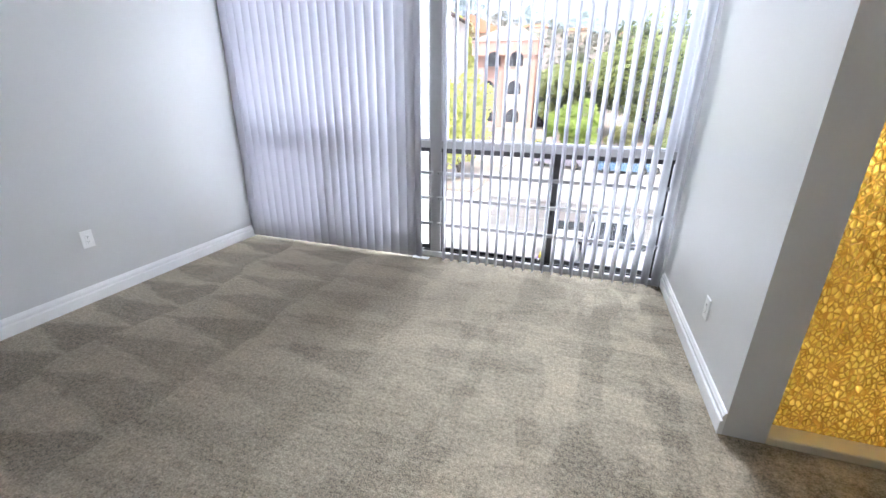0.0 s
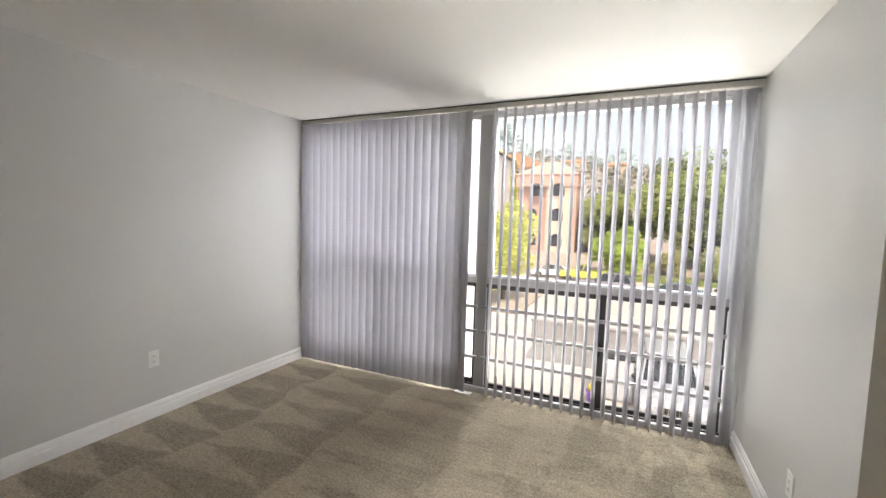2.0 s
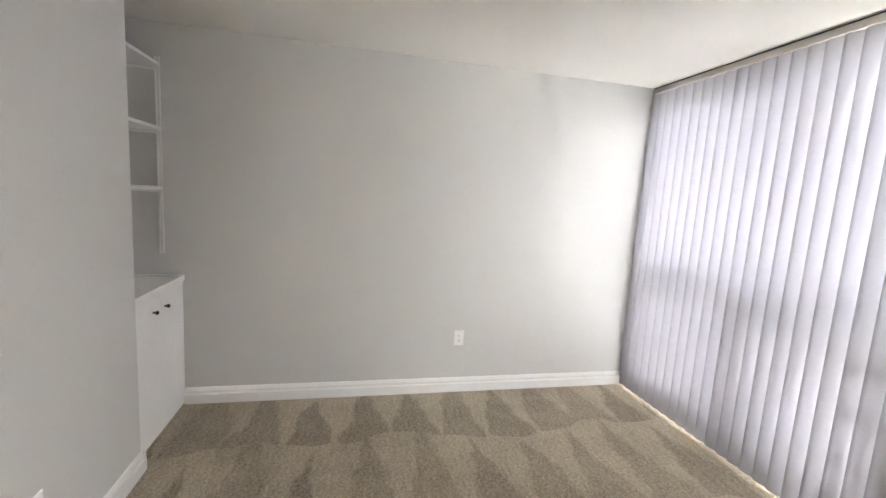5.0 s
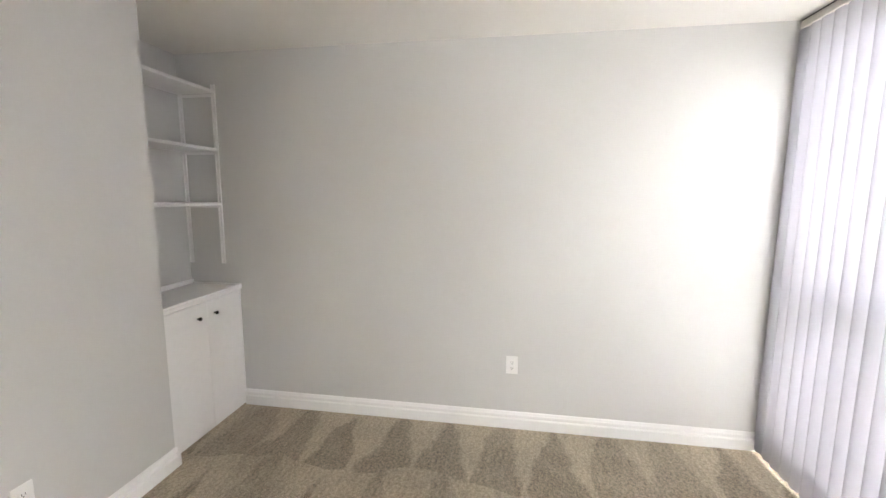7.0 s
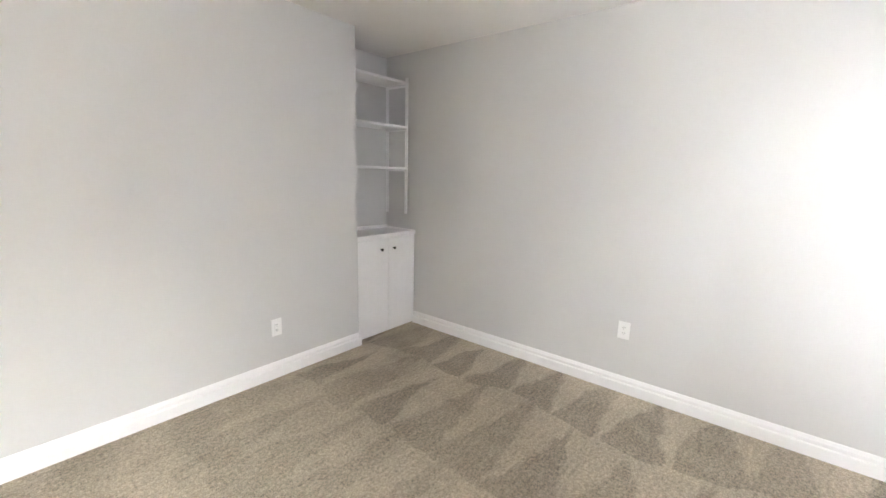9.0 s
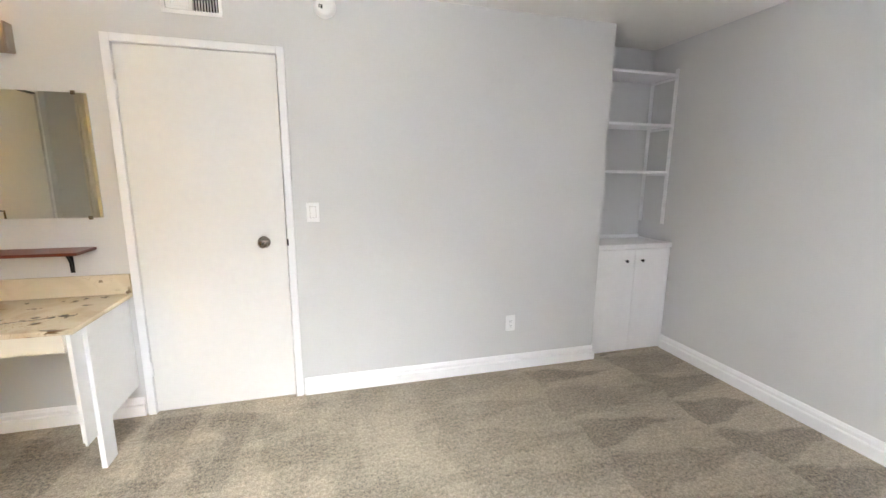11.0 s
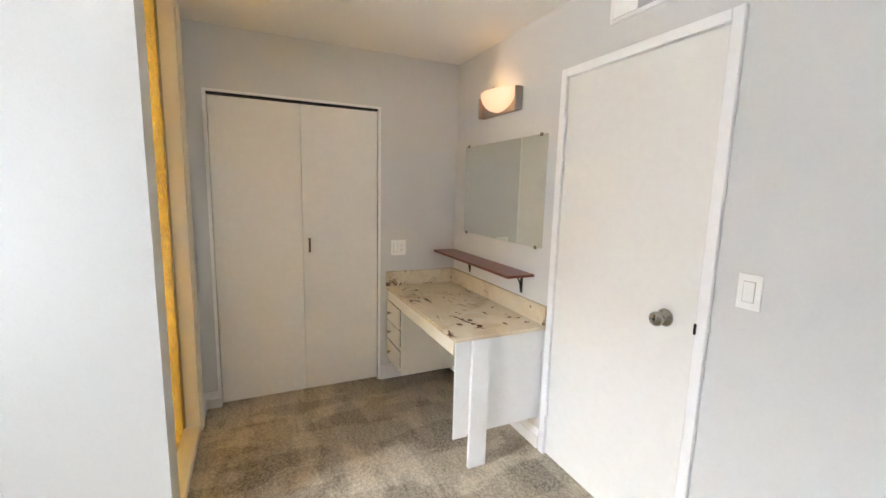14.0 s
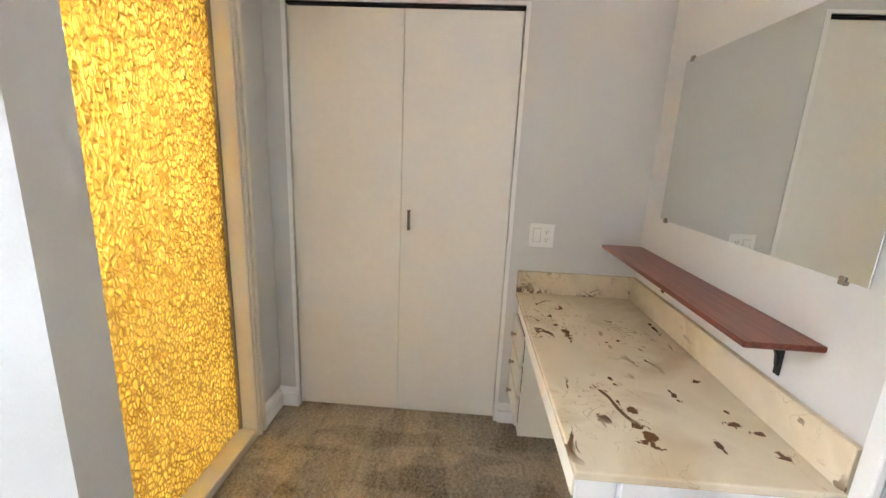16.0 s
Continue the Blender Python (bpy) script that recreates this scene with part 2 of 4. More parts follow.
def redwood_material():
    m, N, L, b = node_mat("red_stained_wood")
    b.inputs["Roughness"].default_value = 0.3
    tc = N.new("ShaderNodeTexCoord")
    mp = N.new("ShaderNodeMapping")
    mp.inputs["Scale"].default_value = (2, 40, 40)
    n = N.new("ShaderNodeTexNoise")
    n.inputs["Scale"].default_value, n.inputs["Detail"].default_value = 2.0, 5
    L.new(tc.outputs["Object"], mp.inputs[0])
    L.new(mp.outputs[0], n.inputs["Vector"])
    r = N.new("ShaderNodeValToRGB")
    r.color_ramp.elements[0].position, r.color_ramp.elements[0].color = 0.3, (0.11, 0.022, 0.012, 1)
    r.color_ramp.elements[1].position, r.color_ramp.elements[1].color = 0.7, (0.22, 0.055, 0.03, 1)
    L.new(n.outputs["Fac"], r.inputs[0])
    L.new(r.outputs[0], b.inputs["Base Color"])
    return m


def glass_material(name, color=(1, 1, 1), rough=0.0):
    m, N, L, b = node_mat(name)
    b.inputs["Base Color"].default_value = (*color, 1)
    b.inputs["Roughness"].default_value = rough
    b.inputs["Transmission Weight"].default_value = 1.0
    b.inputs["IOR"].default_value = 1.45
    return m


def amber_material():
    m, N, L, b = node_mat("amber_hammered_glass")
    b.inputs["Roughness"].default_value = 0.24
    b.inputs["Transmission Weight"].default_value = 0.56
    b.inputs["IOR"].default_value = 1.45
    tc = N.new("ShaderNodeTexCoord")
    wn_ = N.new("ShaderNodeTexNoise")
    wn_.inputs["Scale"].default_value, wn_.inputs["Detail"].default_value = 14, 2
    L.new(tc.outputs["Object"], wn_.inputs["Vector"])
    va = N.new("ShaderNodeVectorMath")
    va.operation = "MULTIPLY_ADD"
    va.inputs[1].default_value = (0.016, 0.016, 0.016)
    L.new(wn_.outputs["Color"], va.inputs[0])
    L.new(tc.outputs["Object"], va.inputs[2])
    mp = N.new("ShaderNodeMapping")
    mp.inputs["Scale"].default_value = (1, 0, 0.58)
    L.new(va.outputs[0], mp.inputs[0])
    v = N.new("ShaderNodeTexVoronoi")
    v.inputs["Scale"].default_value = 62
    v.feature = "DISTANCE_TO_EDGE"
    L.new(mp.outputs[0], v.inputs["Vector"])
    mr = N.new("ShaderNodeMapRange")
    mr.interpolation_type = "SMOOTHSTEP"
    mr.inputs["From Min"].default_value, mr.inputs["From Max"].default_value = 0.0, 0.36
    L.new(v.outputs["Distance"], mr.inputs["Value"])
    # darker amber in the creases paints the shadow edges of the bumps
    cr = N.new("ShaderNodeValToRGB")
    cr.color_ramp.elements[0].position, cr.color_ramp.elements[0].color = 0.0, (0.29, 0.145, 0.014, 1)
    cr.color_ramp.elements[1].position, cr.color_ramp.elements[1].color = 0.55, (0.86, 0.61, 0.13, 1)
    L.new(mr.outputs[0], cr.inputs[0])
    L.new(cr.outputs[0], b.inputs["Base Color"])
    bp = N.new("ShaderNodeBump")
    bp.inputs["Distance"].default_value, bp.inputs["Strength"].default_value = 0.012, 1.0
    L.new(mr.outputs[0], bp.inputs["Height"])
    L.new(bp.outputs[0], b.inputs["Normal"])
    tr, mx = N.new("ShaderNodeBsdfTranslucent"), N.new("ShaderNodeMixShader")
    L.new(cr.outputs[0], tr.inputs["Color"])
    L.new(bp.outputs[0], tr.inputs["Normal"])
    mx.inputs[0].default_value = 0.15
    L.new(b.outputs[0], mx.inputs[1])
    L.new(tr.outputs[0], mx.inputs[2])
    L.new(mx.outputs[0], N["Material Output"].inputs["Surface"])
    return m


def mirror_material():
    m, N, L, b = node_mat("mirror_silver")
    b.inputs["Base Color"].default_value = (0.78, 0.80, 0.76, 1)
    b.inputs["Metallic"].default_value = 1
    b.inputs["Roughness"].default_value = 0.01
    return m


def emit(name, color, strength):
    m, N, L, b = node_mat(name)
    b.inputs["Base Color"].default_value = (0.9, 0.85, 0.75, 1)
    b.inputs["Emission Color"].default_value = (*color, 1)
    b.inputs["Emission Strength"].default_value = strength
    return m


XC0, YD0 = 1.82, -0.14
CARPET, MARBLE, VEINED, REDWOOD = carpet_material(), marble_material(), marble_material(True), redwood_material()
GLASS, AMBER, MIRROR = glass_material("window_glass"), amber_material(), mirror_material()


# ---- mesh helpers ----
def part(name, bm, material, parent=None, label=""):
    me = bpy.data.meshes.new(name)
    bmesh.ops.recalc_face_normals(bm, faces=bm.faces)
    bm.to_mesh(me)
    bm.free()
    me.materials.append(material)
    ob = new(name, me)
    if parent is not None:
        ob.parent = parent
    return tagged(ob, label) if label else ob


def add_box(bm, lo, hi, bevel=0.0, seg=1):
    r = bmesh.ops.create_cube(bm, size=1)
    vs = r["verts"]
    for v in vs:
        v.co = Vector([lo[i] + (v.co[i] + 0.5) * (hi[i] - lo[i]) for i in range(3)])
    if bevel:
        es = list({e for v in vs for e in v.link_edges})
        bmesh.ops.bevel(bm, geom=es, offset=bevel, segments=seg, affect="EDGES", profile=0.5)


def boxes(*bs, bevel=0.0, seg=1):
    bm = bmesh.new()
    for lo, hi in bs:
        add_box(bm, lo, hi, bevel, seg)
    return bm


def extrude_profile(pts, a, b, axis="x"):
    """pts in the plane across the axis; runs from a to b."""
    bm = bmesh.new()
    def at(p, t):
        return (t, p[0], p[1]) if axis == "x" else (p[0], t, p[1]) if axis == "y" else (p[0], p[1], t)
    A, B = [bm.verts.new(at(p, a)) for p in pts], [bm.verts.new(at(p, b)) for p in pts]
    n = len(pts)
    for i in range(n):
        bm.faces.new((A[i], A[(i + 1) % n], B[(i + 1) % n], B[i]))
    bm.faces.new(A)
    bm.faces.new(list(reversed(B)))
    return bm


def lathe(profile, m=None, seg=24):
    """Profile of (radius, height) turned round z, then moved by m."""
    bm = bmesh.new()
    rings = [[bm.verts.new((r * math.cos(2 * math.pi * k / seg), r * math.sin(2 * math.pi * k / seg), z)) for k in range(seg)] for r, z in profile]
    for a, b in zip(rings, rings[1:]):
        for k in range(seg):
            bm.faces.new((a[k], a[(k + 1) % seg], b[(k + 1) % seg], b[k]))
    bm.faces.new(rings[0])
    bm.faces.new(rings[-1])
    for f in bm.faces:
        f.smooth = True
    if m is not None:
        bm.transform(m)
    return bm


def empty(name, loc, label, category, group=""):
    e = new(name)
    e.location = loc
    return tagged(e, label, category, group)


def struct(name, bm, material, label=""):
    return tagged(part(name, bm, material), label, kind="structure")


def rel(lo, hi, o):
    return tuple(lo[i] - o[i] for i in range(3)), tuple(hi[i] - o[i] for i in range(3))


# ---- the room's shell ----
XL, XR, XC = -3.134, 0.667, 1.82     # west wall, east wall by the window, closet wall
YD, YA, YW, YG = -0.14, -0.57, 3.25, 1.685   # door wall, alcove back, window wall, end of the east wall
XA, H = -2.425, 2.445                # alcove's corner, ceiling
YB = 1.69                             # bath wall
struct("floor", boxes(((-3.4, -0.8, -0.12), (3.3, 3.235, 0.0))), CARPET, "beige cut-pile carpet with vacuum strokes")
struct("ceiling", boxes(((-3.4, -0.8, H), (3.3, 3.42, H + 0.15))), CEIL, "smooth off-white painted ceiling")
struct("wall_west", boxes(((XL - 0.15, -0.8, 0), (XL, 3.5, H))), WALL, "pale grey painted wall")
struct("wall_alcove_back", boxes(((XL, YA - 0.12, 0), (XA, YA, H))), WALL, "pale grey painted alcove wall")
DX0, DX1, DH = -0.230, 0.558, 2.072
struct("wall_south", boxes(((XA, YA - 0.12, 0), (DX0 - 0.015, YD, H)), ((DX0 - 0.015, -0.27, DH + 0.015), (DX1 + 0.015, YD, H)), ((DX1 + 0.015, -0.27, 0), (XC + 0.12, YD, H))), WALL, "pale grey painted wall with a door opening")
XW = XR + 0.16                         # far face of the wall beside the window
CY0, CY1, CH = 0.50, 1.58, 2.055
struct("wall_east", boxes(((XC, YD, 0), (XC + 0.1, CY0, H)), ((XC, CY0, CH), (XC + 0.1, CY1, H)), ((XC, CY1, 0), (XC + 0.1, YB + 0.1, H))), WALL, "pale grey painted wall with a closet opening")
struct("wall_window_return", boxes(((XR, YG, 0), (XW, 3.5, H))), WALL, "pale grey painted wall with its end beside the glass panel")
struct("closet_back", boxes(((XC + 0.6, CY0 - 0.2, 0), (XC + 0.7, CY1 + 0.3, H)), ((XC + 0.1, CY0 - 0.2, 0), (XC + 0.6, CY0 - 0.1, H))), WALL)
struct("hall_wall", boxes(((-0.6, -1.5, 0), (0.9, -1.4, H)), ((-0.7, -1.5, 0), (-0.6, -0.7, H)), ((0.9, -1.5, 0), (1.0, -0.27, H))), WALL)


def baseboard(name, x0, y0, x1, y1, nx, ny):
    """A stepped board along a wall from one point to the other; n points into the room."""
    prof = [(0, 0), (0.019, 0), (0.019, 0.062), (0.016, 0.067), (0.009, 0.069), (0.008, 0.074), (0.014, 0.078), (0.014, 0.094), (0.010, 0.099), (0.008, 0.106), (0.004, 0.112), (0, 0.113)]
    if ny:
        bm = extrude_profile([(y0 + ny * p[0], p[1]) for p in prof], x0, x1, "x")
    else:
        bm = extrude_profile([(x0 + nx * p[0], p[1]) for p in prof], y0, y1, "y")
    return struct(name, bm, TRIM, "white stepped wooden baseboard")


baseboard("baseboard_west", XL, -0.185, XL, 3.25, 1, 0)
baseboard("baseboard_south", XA, YD, -0.285, YD, 0, 1)
baseboard("baseboard_alcove", XA, -0.165, XA, YD + 0.019, -1, 0)
baseboard("baseboard_desk", 0.615, YD, XC, YD, 0, 1)
baseboard("baseboard_east", XC, YD + 0.019, XC, CY0 - 0.02, -1, 0)
baseboard("baseboard_closet", XC, CY1 + 0.005, XC, YB, -1, 0)
baseboard("baseboard_bath", 1.612, YB, XC - 0.019, YB, 0, -1)
baseboard("baseboard_window_return", XR, YG, XR, 3.25, -1, 0)


# ---- door ----
def door():
    o = (DX1, -0.175, 0)
    d = tagged(new("door_1"), "closed plain white painted flush door", "door", kind="structure")
    d.location = o
    bm = boxes(rel((DX0 + 0.006, -0.175, 0.008), (DX1 - 0.003, -0.138, DH - 0.003), o), bevel=0.002)
    part("door_leaf", bm, DOORP, d)
    part("door_jamb", boxes(rel((DX0 - 0.014, -0.27, 0), (DX0, -0.142, DH), o), rel((DX1, -0.27, 0), (DX1 + 0.014, -0.142, DH), o), rel((DX0 - 0.014, -0.27, DH), (DX1 + 0.014, -0.142, DH + 0.014), o)), DOORP, d)
    w = 0.042
    part("door_casing", boxes(rel((DX0 - w, YD + 0.0005, 0), (DX0, YD + 0.02, DH + w), o), rel((DX1, YD + 0.0005, 0), (DX1 + w, YD + 0.02, DH + w), o), rel((DX0, YD + 0.0005, DH), (DX1, YD + 0.02, DH + w), o), bevel=0.003), TRIM, d)
    k = part("door_knob", lathe([(0.001, 0), (0.034, 0), (0.036, 0.004), (0.03, 0.011), (0.014, 0.014), (0.012, 0.03), (0.022, 0.036), (0.029, 0.048), (0.028, 0.060), (0.018, 0.066), (0.001, 0.067)], pose(-0.098 - o[0], -0.138 - o[1], 1.015, -90)), NICKEL, d, "satin nickel knob")
    part("knob_button", lathe([(0.001, 0), (0.006, 0), (0.006, 0.003), (0.001, 0.003)], pose(-0.098 - o[0], -0.071 - o[1], 1.015, -90), 12), BLKMET, k)
    part("latch_plate", boxes(rel((DX0 - 0.006, -0.1395, 0.992), (DX0 + 0.003, -0.1175, 1.032), o)), BLKMET, d, "dark metal latch plate")
    for z in (1.80, 0.24):
        hb = lathe([(0.001, 0), (0.007, 0), (0.007, 0.085), (0.001, 0.085)], pose(DX1 - 0.002 - o[0], -0.128 - o[1], z), 12)
        add_box(hb, *rel((DX1 - 0.004, -0.1385, z), (DX1 + 0.008, -0.132, z + 0.085), o))
        part("hinge", hb, TRIM, d)


door()


# ---- closet ----
def closet():
    d = tagged(new("door_2"), "closed white bifold closet door of two flush panels", "closet door", kind="structure")
    o = (XC, CY1, 0)
    d.location = o
    mid = 1.035
    part("panel", boxes(rel((XC + 0.012, mid + 0.0012, 0.015), (XC + 0.042, CY1 - 0.003, CH - 0.018), o), bevel=0.002), DOORP, d)
    part("panel", boxes(rel((XC + 0.012, CY0 + 0.003, 0.015), (XC + 0.042, mid - 0.0012, CH - 0.018), o), bevel=0.002), DOORP, d)
    part("track", boxes(rel((XC + 0.004, CY0, CH - 0.010), (XC + 0.05, CY1, CH - 0.001), o)), BLKMET, d, "dark metal track")
    part("frame", boxes(rel((XC - 0.006, CY0 - 0.02, 0), (XC - 0.0005, CY0, CH + 0.015), o), rel((XC - 0.006, CY1, 0), (XC - 0.0005, CY1 + 0.02, CH + 0.015), o), rel((XC - 0.006, CY0, CH), (XC - 0.0005, CY1, CH + 0.015), o)), TRIM, d)
    h = boxes(rel((XC - 0.016, 0.985, 1.035), (XC - 0.010, 0.999, 1.135), o), rel((XC - 0.012, 0.985, 1.035), (XC + 0.012, 0.999, 1.043), o), rel((XC - 0.012, 0.985, 1.127), (XC + 0.012, 0.999, 1.135), o), bevel=0.001)
    part("handle", h, NICKEL, d, "satin nickel bar handle")
    # unseen black sheet added for the shade inside the closet
    struct("closet_shade_sheet", boxes(((XC + 0.5, CY0 - 0.1, 0), (XC + 0.52, CY1 + 0.1, H))), BLACK)


closet()


# ---- amber glass beside the bath ----
def amber_panel():
    x0, x1 = XW, 1.525
    y = 1.765
    o = (x0, y, 0)
    e = tagged(new("window_2"), "fixed panel of amber hammered glass with a dark metal edge", "glass partition", kind="structure")
    e.location = o
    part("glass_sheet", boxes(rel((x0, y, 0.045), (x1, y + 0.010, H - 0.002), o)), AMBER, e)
    part("edge_channel", boxes(rel((x1, y - 0.010, 0.045), (x1 + 0.012, y + 0.02, H - 0.002), o)), ALUM, e, "dark bronze metal edge channel")
    part("jamb", boxes(rel((x1 + 0.012, YB - 0.012, 0.0), (x1 + 0.075, y + 0.07, H - 0.001), o), rel((x1 + 0.022, YB - 0.022, 0.0), (x1 + 0.040, YB - 0.0125, H - 0.001), o), rel((x1 + 0.055, YB - 0.026, 0.0), (x1 + 0.075, YB - 0.0125, H - 0.001), o), bevel=0.003), CREAM, e, "cream painted moulded door jamb")
    part("sill", boxes(rel((x0, YB - 0.012, 0.0), (x1 + 0.0115, y + 0.05, 0.044), o), bevel=0.008, seg=2), WOODC, e, "cream stone sill strip")
    struct("wall_bath", boxes(((x1 + 0.0755, YB, 0), (XC, YB + 0.12, H))), WALL, "pale grey painted wall")
    # unseen white floor and walls, added to lighten the glass low down
    struct("bath_bounce_floor", boxes(((XW, YB + 0.13, 0.001), (XC + 0.1, 3.4, 0.03))), TRIM, "unseen white floor added to brighten the amber glass from behind")
    struct("wall_bath_east", boxes(((XC + 0.1, YB + 0.1, 0), (XC + 0.2, 3.5, H))), TRIM)
    struct("wall_bath_north", boxes(((XW, 3.36, 0), (XC + 0.1, 3.5, 0.9)), ((XW, 3.36, 2.2), (XC + 0.1, 3.5, H))), TRIM)


amber_panel()


# ---- window wall ----
def window_wall():
    w = tagged(new("window_1"), "floor to ceiling window with dark lower sashes and pale safety bars", "window", kind="structure")
    o = (-1.2, 3.26, 0)
    w.location = o
    x0, x1 = XL, XR
    Y0, Y1 = 3.26, 3.35
    part("window_sill", boxes(rel((x0, Y0 - 0.02, -0.05), (x1, Y1, 0.045), o), bevel=0.003), WHITEF, w, "pale painted low sill")
    part("window_head", boxes(rel((x0, Y0, 2.375), (x1, Y1, H), o)), WHITEF, w)
    for a, b in ((-1.24, -1.145), (x0, x0 + 0.07), (0.590, x1)):
        part("window_post", boxes(rel((a, Y0 - 0.006, 0.045), (b, Y1, 2.375), o), bevel=0.003), GREYF if a < 0 else TRIM, w, "grey painted timber post")
    for a, b in ((-3.064, -1.24), (-1.145, 0.590)):
        part("window_rail", boxes(rel((a, Y0, 0.955), (b, Y1, 1.012), o), bevel=0.003), GREYF, w, "grey painted cross rail")
        part("window_frame", boxes(rel((a, Y0 + 0.015, 1.012), (b, Y1 - 0.01, 1.026), o), rel((a, Y0 + 0.015, 2.345), (b, Y1 - 0.01, 2.375), o), rel((a, Y0 + 0.015, 1.026), (a + 0.03, Y1 - 0.01, 2.345), o), rel((b - 0.02, Y0 + 0.015, 1.026), (b, Y1 - 0.01, 2.345), o), rel((a + 0.03, Y0 + 0.03, 1.026), (a + 0.04, Y1 - 0.02, 2.345), o)), WHITEF, w, "white bead of the upper pane")
        p = part("pane", boxes(rel((a + 0.02, Y0 + 0.05, 1.016), (b - 0.01, Y0 + 0.054, 2.36), o)), GLASS, w, "clear upper pane")
        p.visible_shadow = False
        m = -0.222 if a > -2 else (a + b) / 2
        for c, e, dy in ((a, m + 0.03, 0.0), (m - 0.03, b, 0.028)):
            f = 0.036
            y0, y1 = Y0 + 0.025 + dy, Y0 + 0.050 + dy
            s = part("sash", boxes(rel((c, y0, 0.045), (e, y1, 0.045 + f), o), rel((c, y0, 0.950 - f), (e, y1, 0.950), o), rel((c, y0, 0.045 + f), (c + f, y1, 0.950 - f), o), rel((e - f, y0, 0.045 + f), (e, y1, 0.950 - f), o)), DARKF, w, "dark bronze aluminium sliding sash")
            q = part("pane", boxes(rel((c + f - 0.004, y0 + 0.010, 0.045 + f - 0.004), (e - f + 0.004, y0 + 0.014, 0.950 - f + 0.004), o)), GLASS, s, "clear lower pane")
            q.visible_shadow = False
        part("track", boxes(rel((a, Y0 + 0.005, 0.046), (b, Y0 + 0.02, 0.058), o), rel((a, Y0 + 0.004, 0.925), (b, Y0 + 0.018, 0.954), o)), DARKF, w, "dark sash track")
        for z in (0.752, 0.537, 0.308):
            sb = boxes(rel((a - 0.03, 3.228, z - 0.014), (b + 0.03, 3.250, z + 0.014), o), bevel=0.002)
            bar = part("safety_bar", sb, GREYF, w, "pale grey flat safety bar")
            for xx in (a - 0.012, b + 0.012):
                part("bolt", boxes(rel((xx - 0.004, 3.225, z - 0.004), (xx + 0.004, 3.228, z + 0.004), o)), BLKMET, bar, "dark bolt head")
    part("latch", boxes(rel((-0.235, 3.272, 0.47), (-0.212, 3.284, 0.58), o), rel((-0.25, 3.260, 0.51), (-0.205, 3.272, 0.53), o), rel((-0.215, 3.262, 0.53), (-0.200, 3.272, 0.565), o), bevel=0.002), BLKMET, w, "black sash latch")
    struct("wall_north", boxes(((-12, 3.35, H + 0.151), (12, 3.42, H + 0.6)), ((-12, 3.35, -4.5), (12, 3.42, -0.121)), ((-12, 3.35, -0.121), (-3.4, 3.42, H + 0.151)), ((2.1, 3.35, -0.121), (12, 3.42, H + 0.151))), WALL, "painted wall above and below the window")


window_wall()


# ---- vertical blinds ----
def blind(name, xs, angles, label, z0=0.014, z1=2.391, wdt=0.093):
    b = empty(name, (xs[0], 3.185, 0), label, "vertical blind", "vertical blinds")
    for i, (x, a) in enumerate(zip(xs, angles)):
        bm = bmesh.new()
        n = 6
        th = 0.0011
        prof = []
        for k in range(n + 1):
            u = (k / n - 0.5)
            prof.append((u * wdt, -0.022 * (1 - 4 * u * u)))
        cols = [[bm.verts.new((px, py + s * th, z)) for px, py in prof] for s in (0, 1) for z in (z0, z1)]
        for p in range(n):
            bm.faces.new((cols[0][p], cols[0][p + 1], cols[1][p + 1], cols[1][p]))
            bm.faces.new((cols[2][p], cols[3][p], cols[3][p + 1], cols[2][p + 1]))
            bm.faces.new((cols[0][p], cols[2][p], cols[2][p + 1], cols[0][p + 1]))
            bm.faces.new((cols[1][p], cols[1][p + 1], cols[3][p + 1], cols[3][p]))
        bm.faces.new((cols[0][0], cols[1][0], cols[3][0], cols[2][0]))
        bm.faces.new((cols[0][n], cols[2][n], cols[3][n], cols[1][n]))
        for f in bm.faces:
            f.smooth = abs(f.normal.z) < 0.5
        s = part("slat", bm, SLAT, b)
        s.matrix_basis = pose(x - xs[0], 0, 0, 0, 0, a)
    return b


NL = 22
blind("blind_closed", [-3.085 + i * 0.0815 for i in range(NL)] + [-1.325], [(16 if i < 2 else 26) + (9 if i == 8 else 0) + random.uniform(-2.5, 2.5) for i in range(NL)] + [-35], "closed white vinyl vertical blind hanging by the pale wall", wdt=0.104)
NR = 21
blind("blind_open", [-1.10 + i * 0.077 for i in range(NR)] + [0.523, 0.60], [102 + random.uniform(-2, 2) for i in range(NR - 1)] + [106, 113, 116], "open white vinyl vertical blind with its slats turned edgewise")
hr = empty("blind_headrail", (-1.235, 3.19, H), "pale metal head rail of the vertical blinds under the ceiling", "blind rail")
part("rail", boxes(((-1.897, -0.025, -0.050), (1.90, 0.03, -0.009)), bevel=0.004), RAILM, hr)
# solid black strip puts the shadow between ceiling and rail into colour
part("shadow_gap", boxes(((-1.897, -0.018, -0.0088), (1.90, 0.022, -0.0005))), BLKMET, hr, "black strip painting the shadow in the gap above the rail")


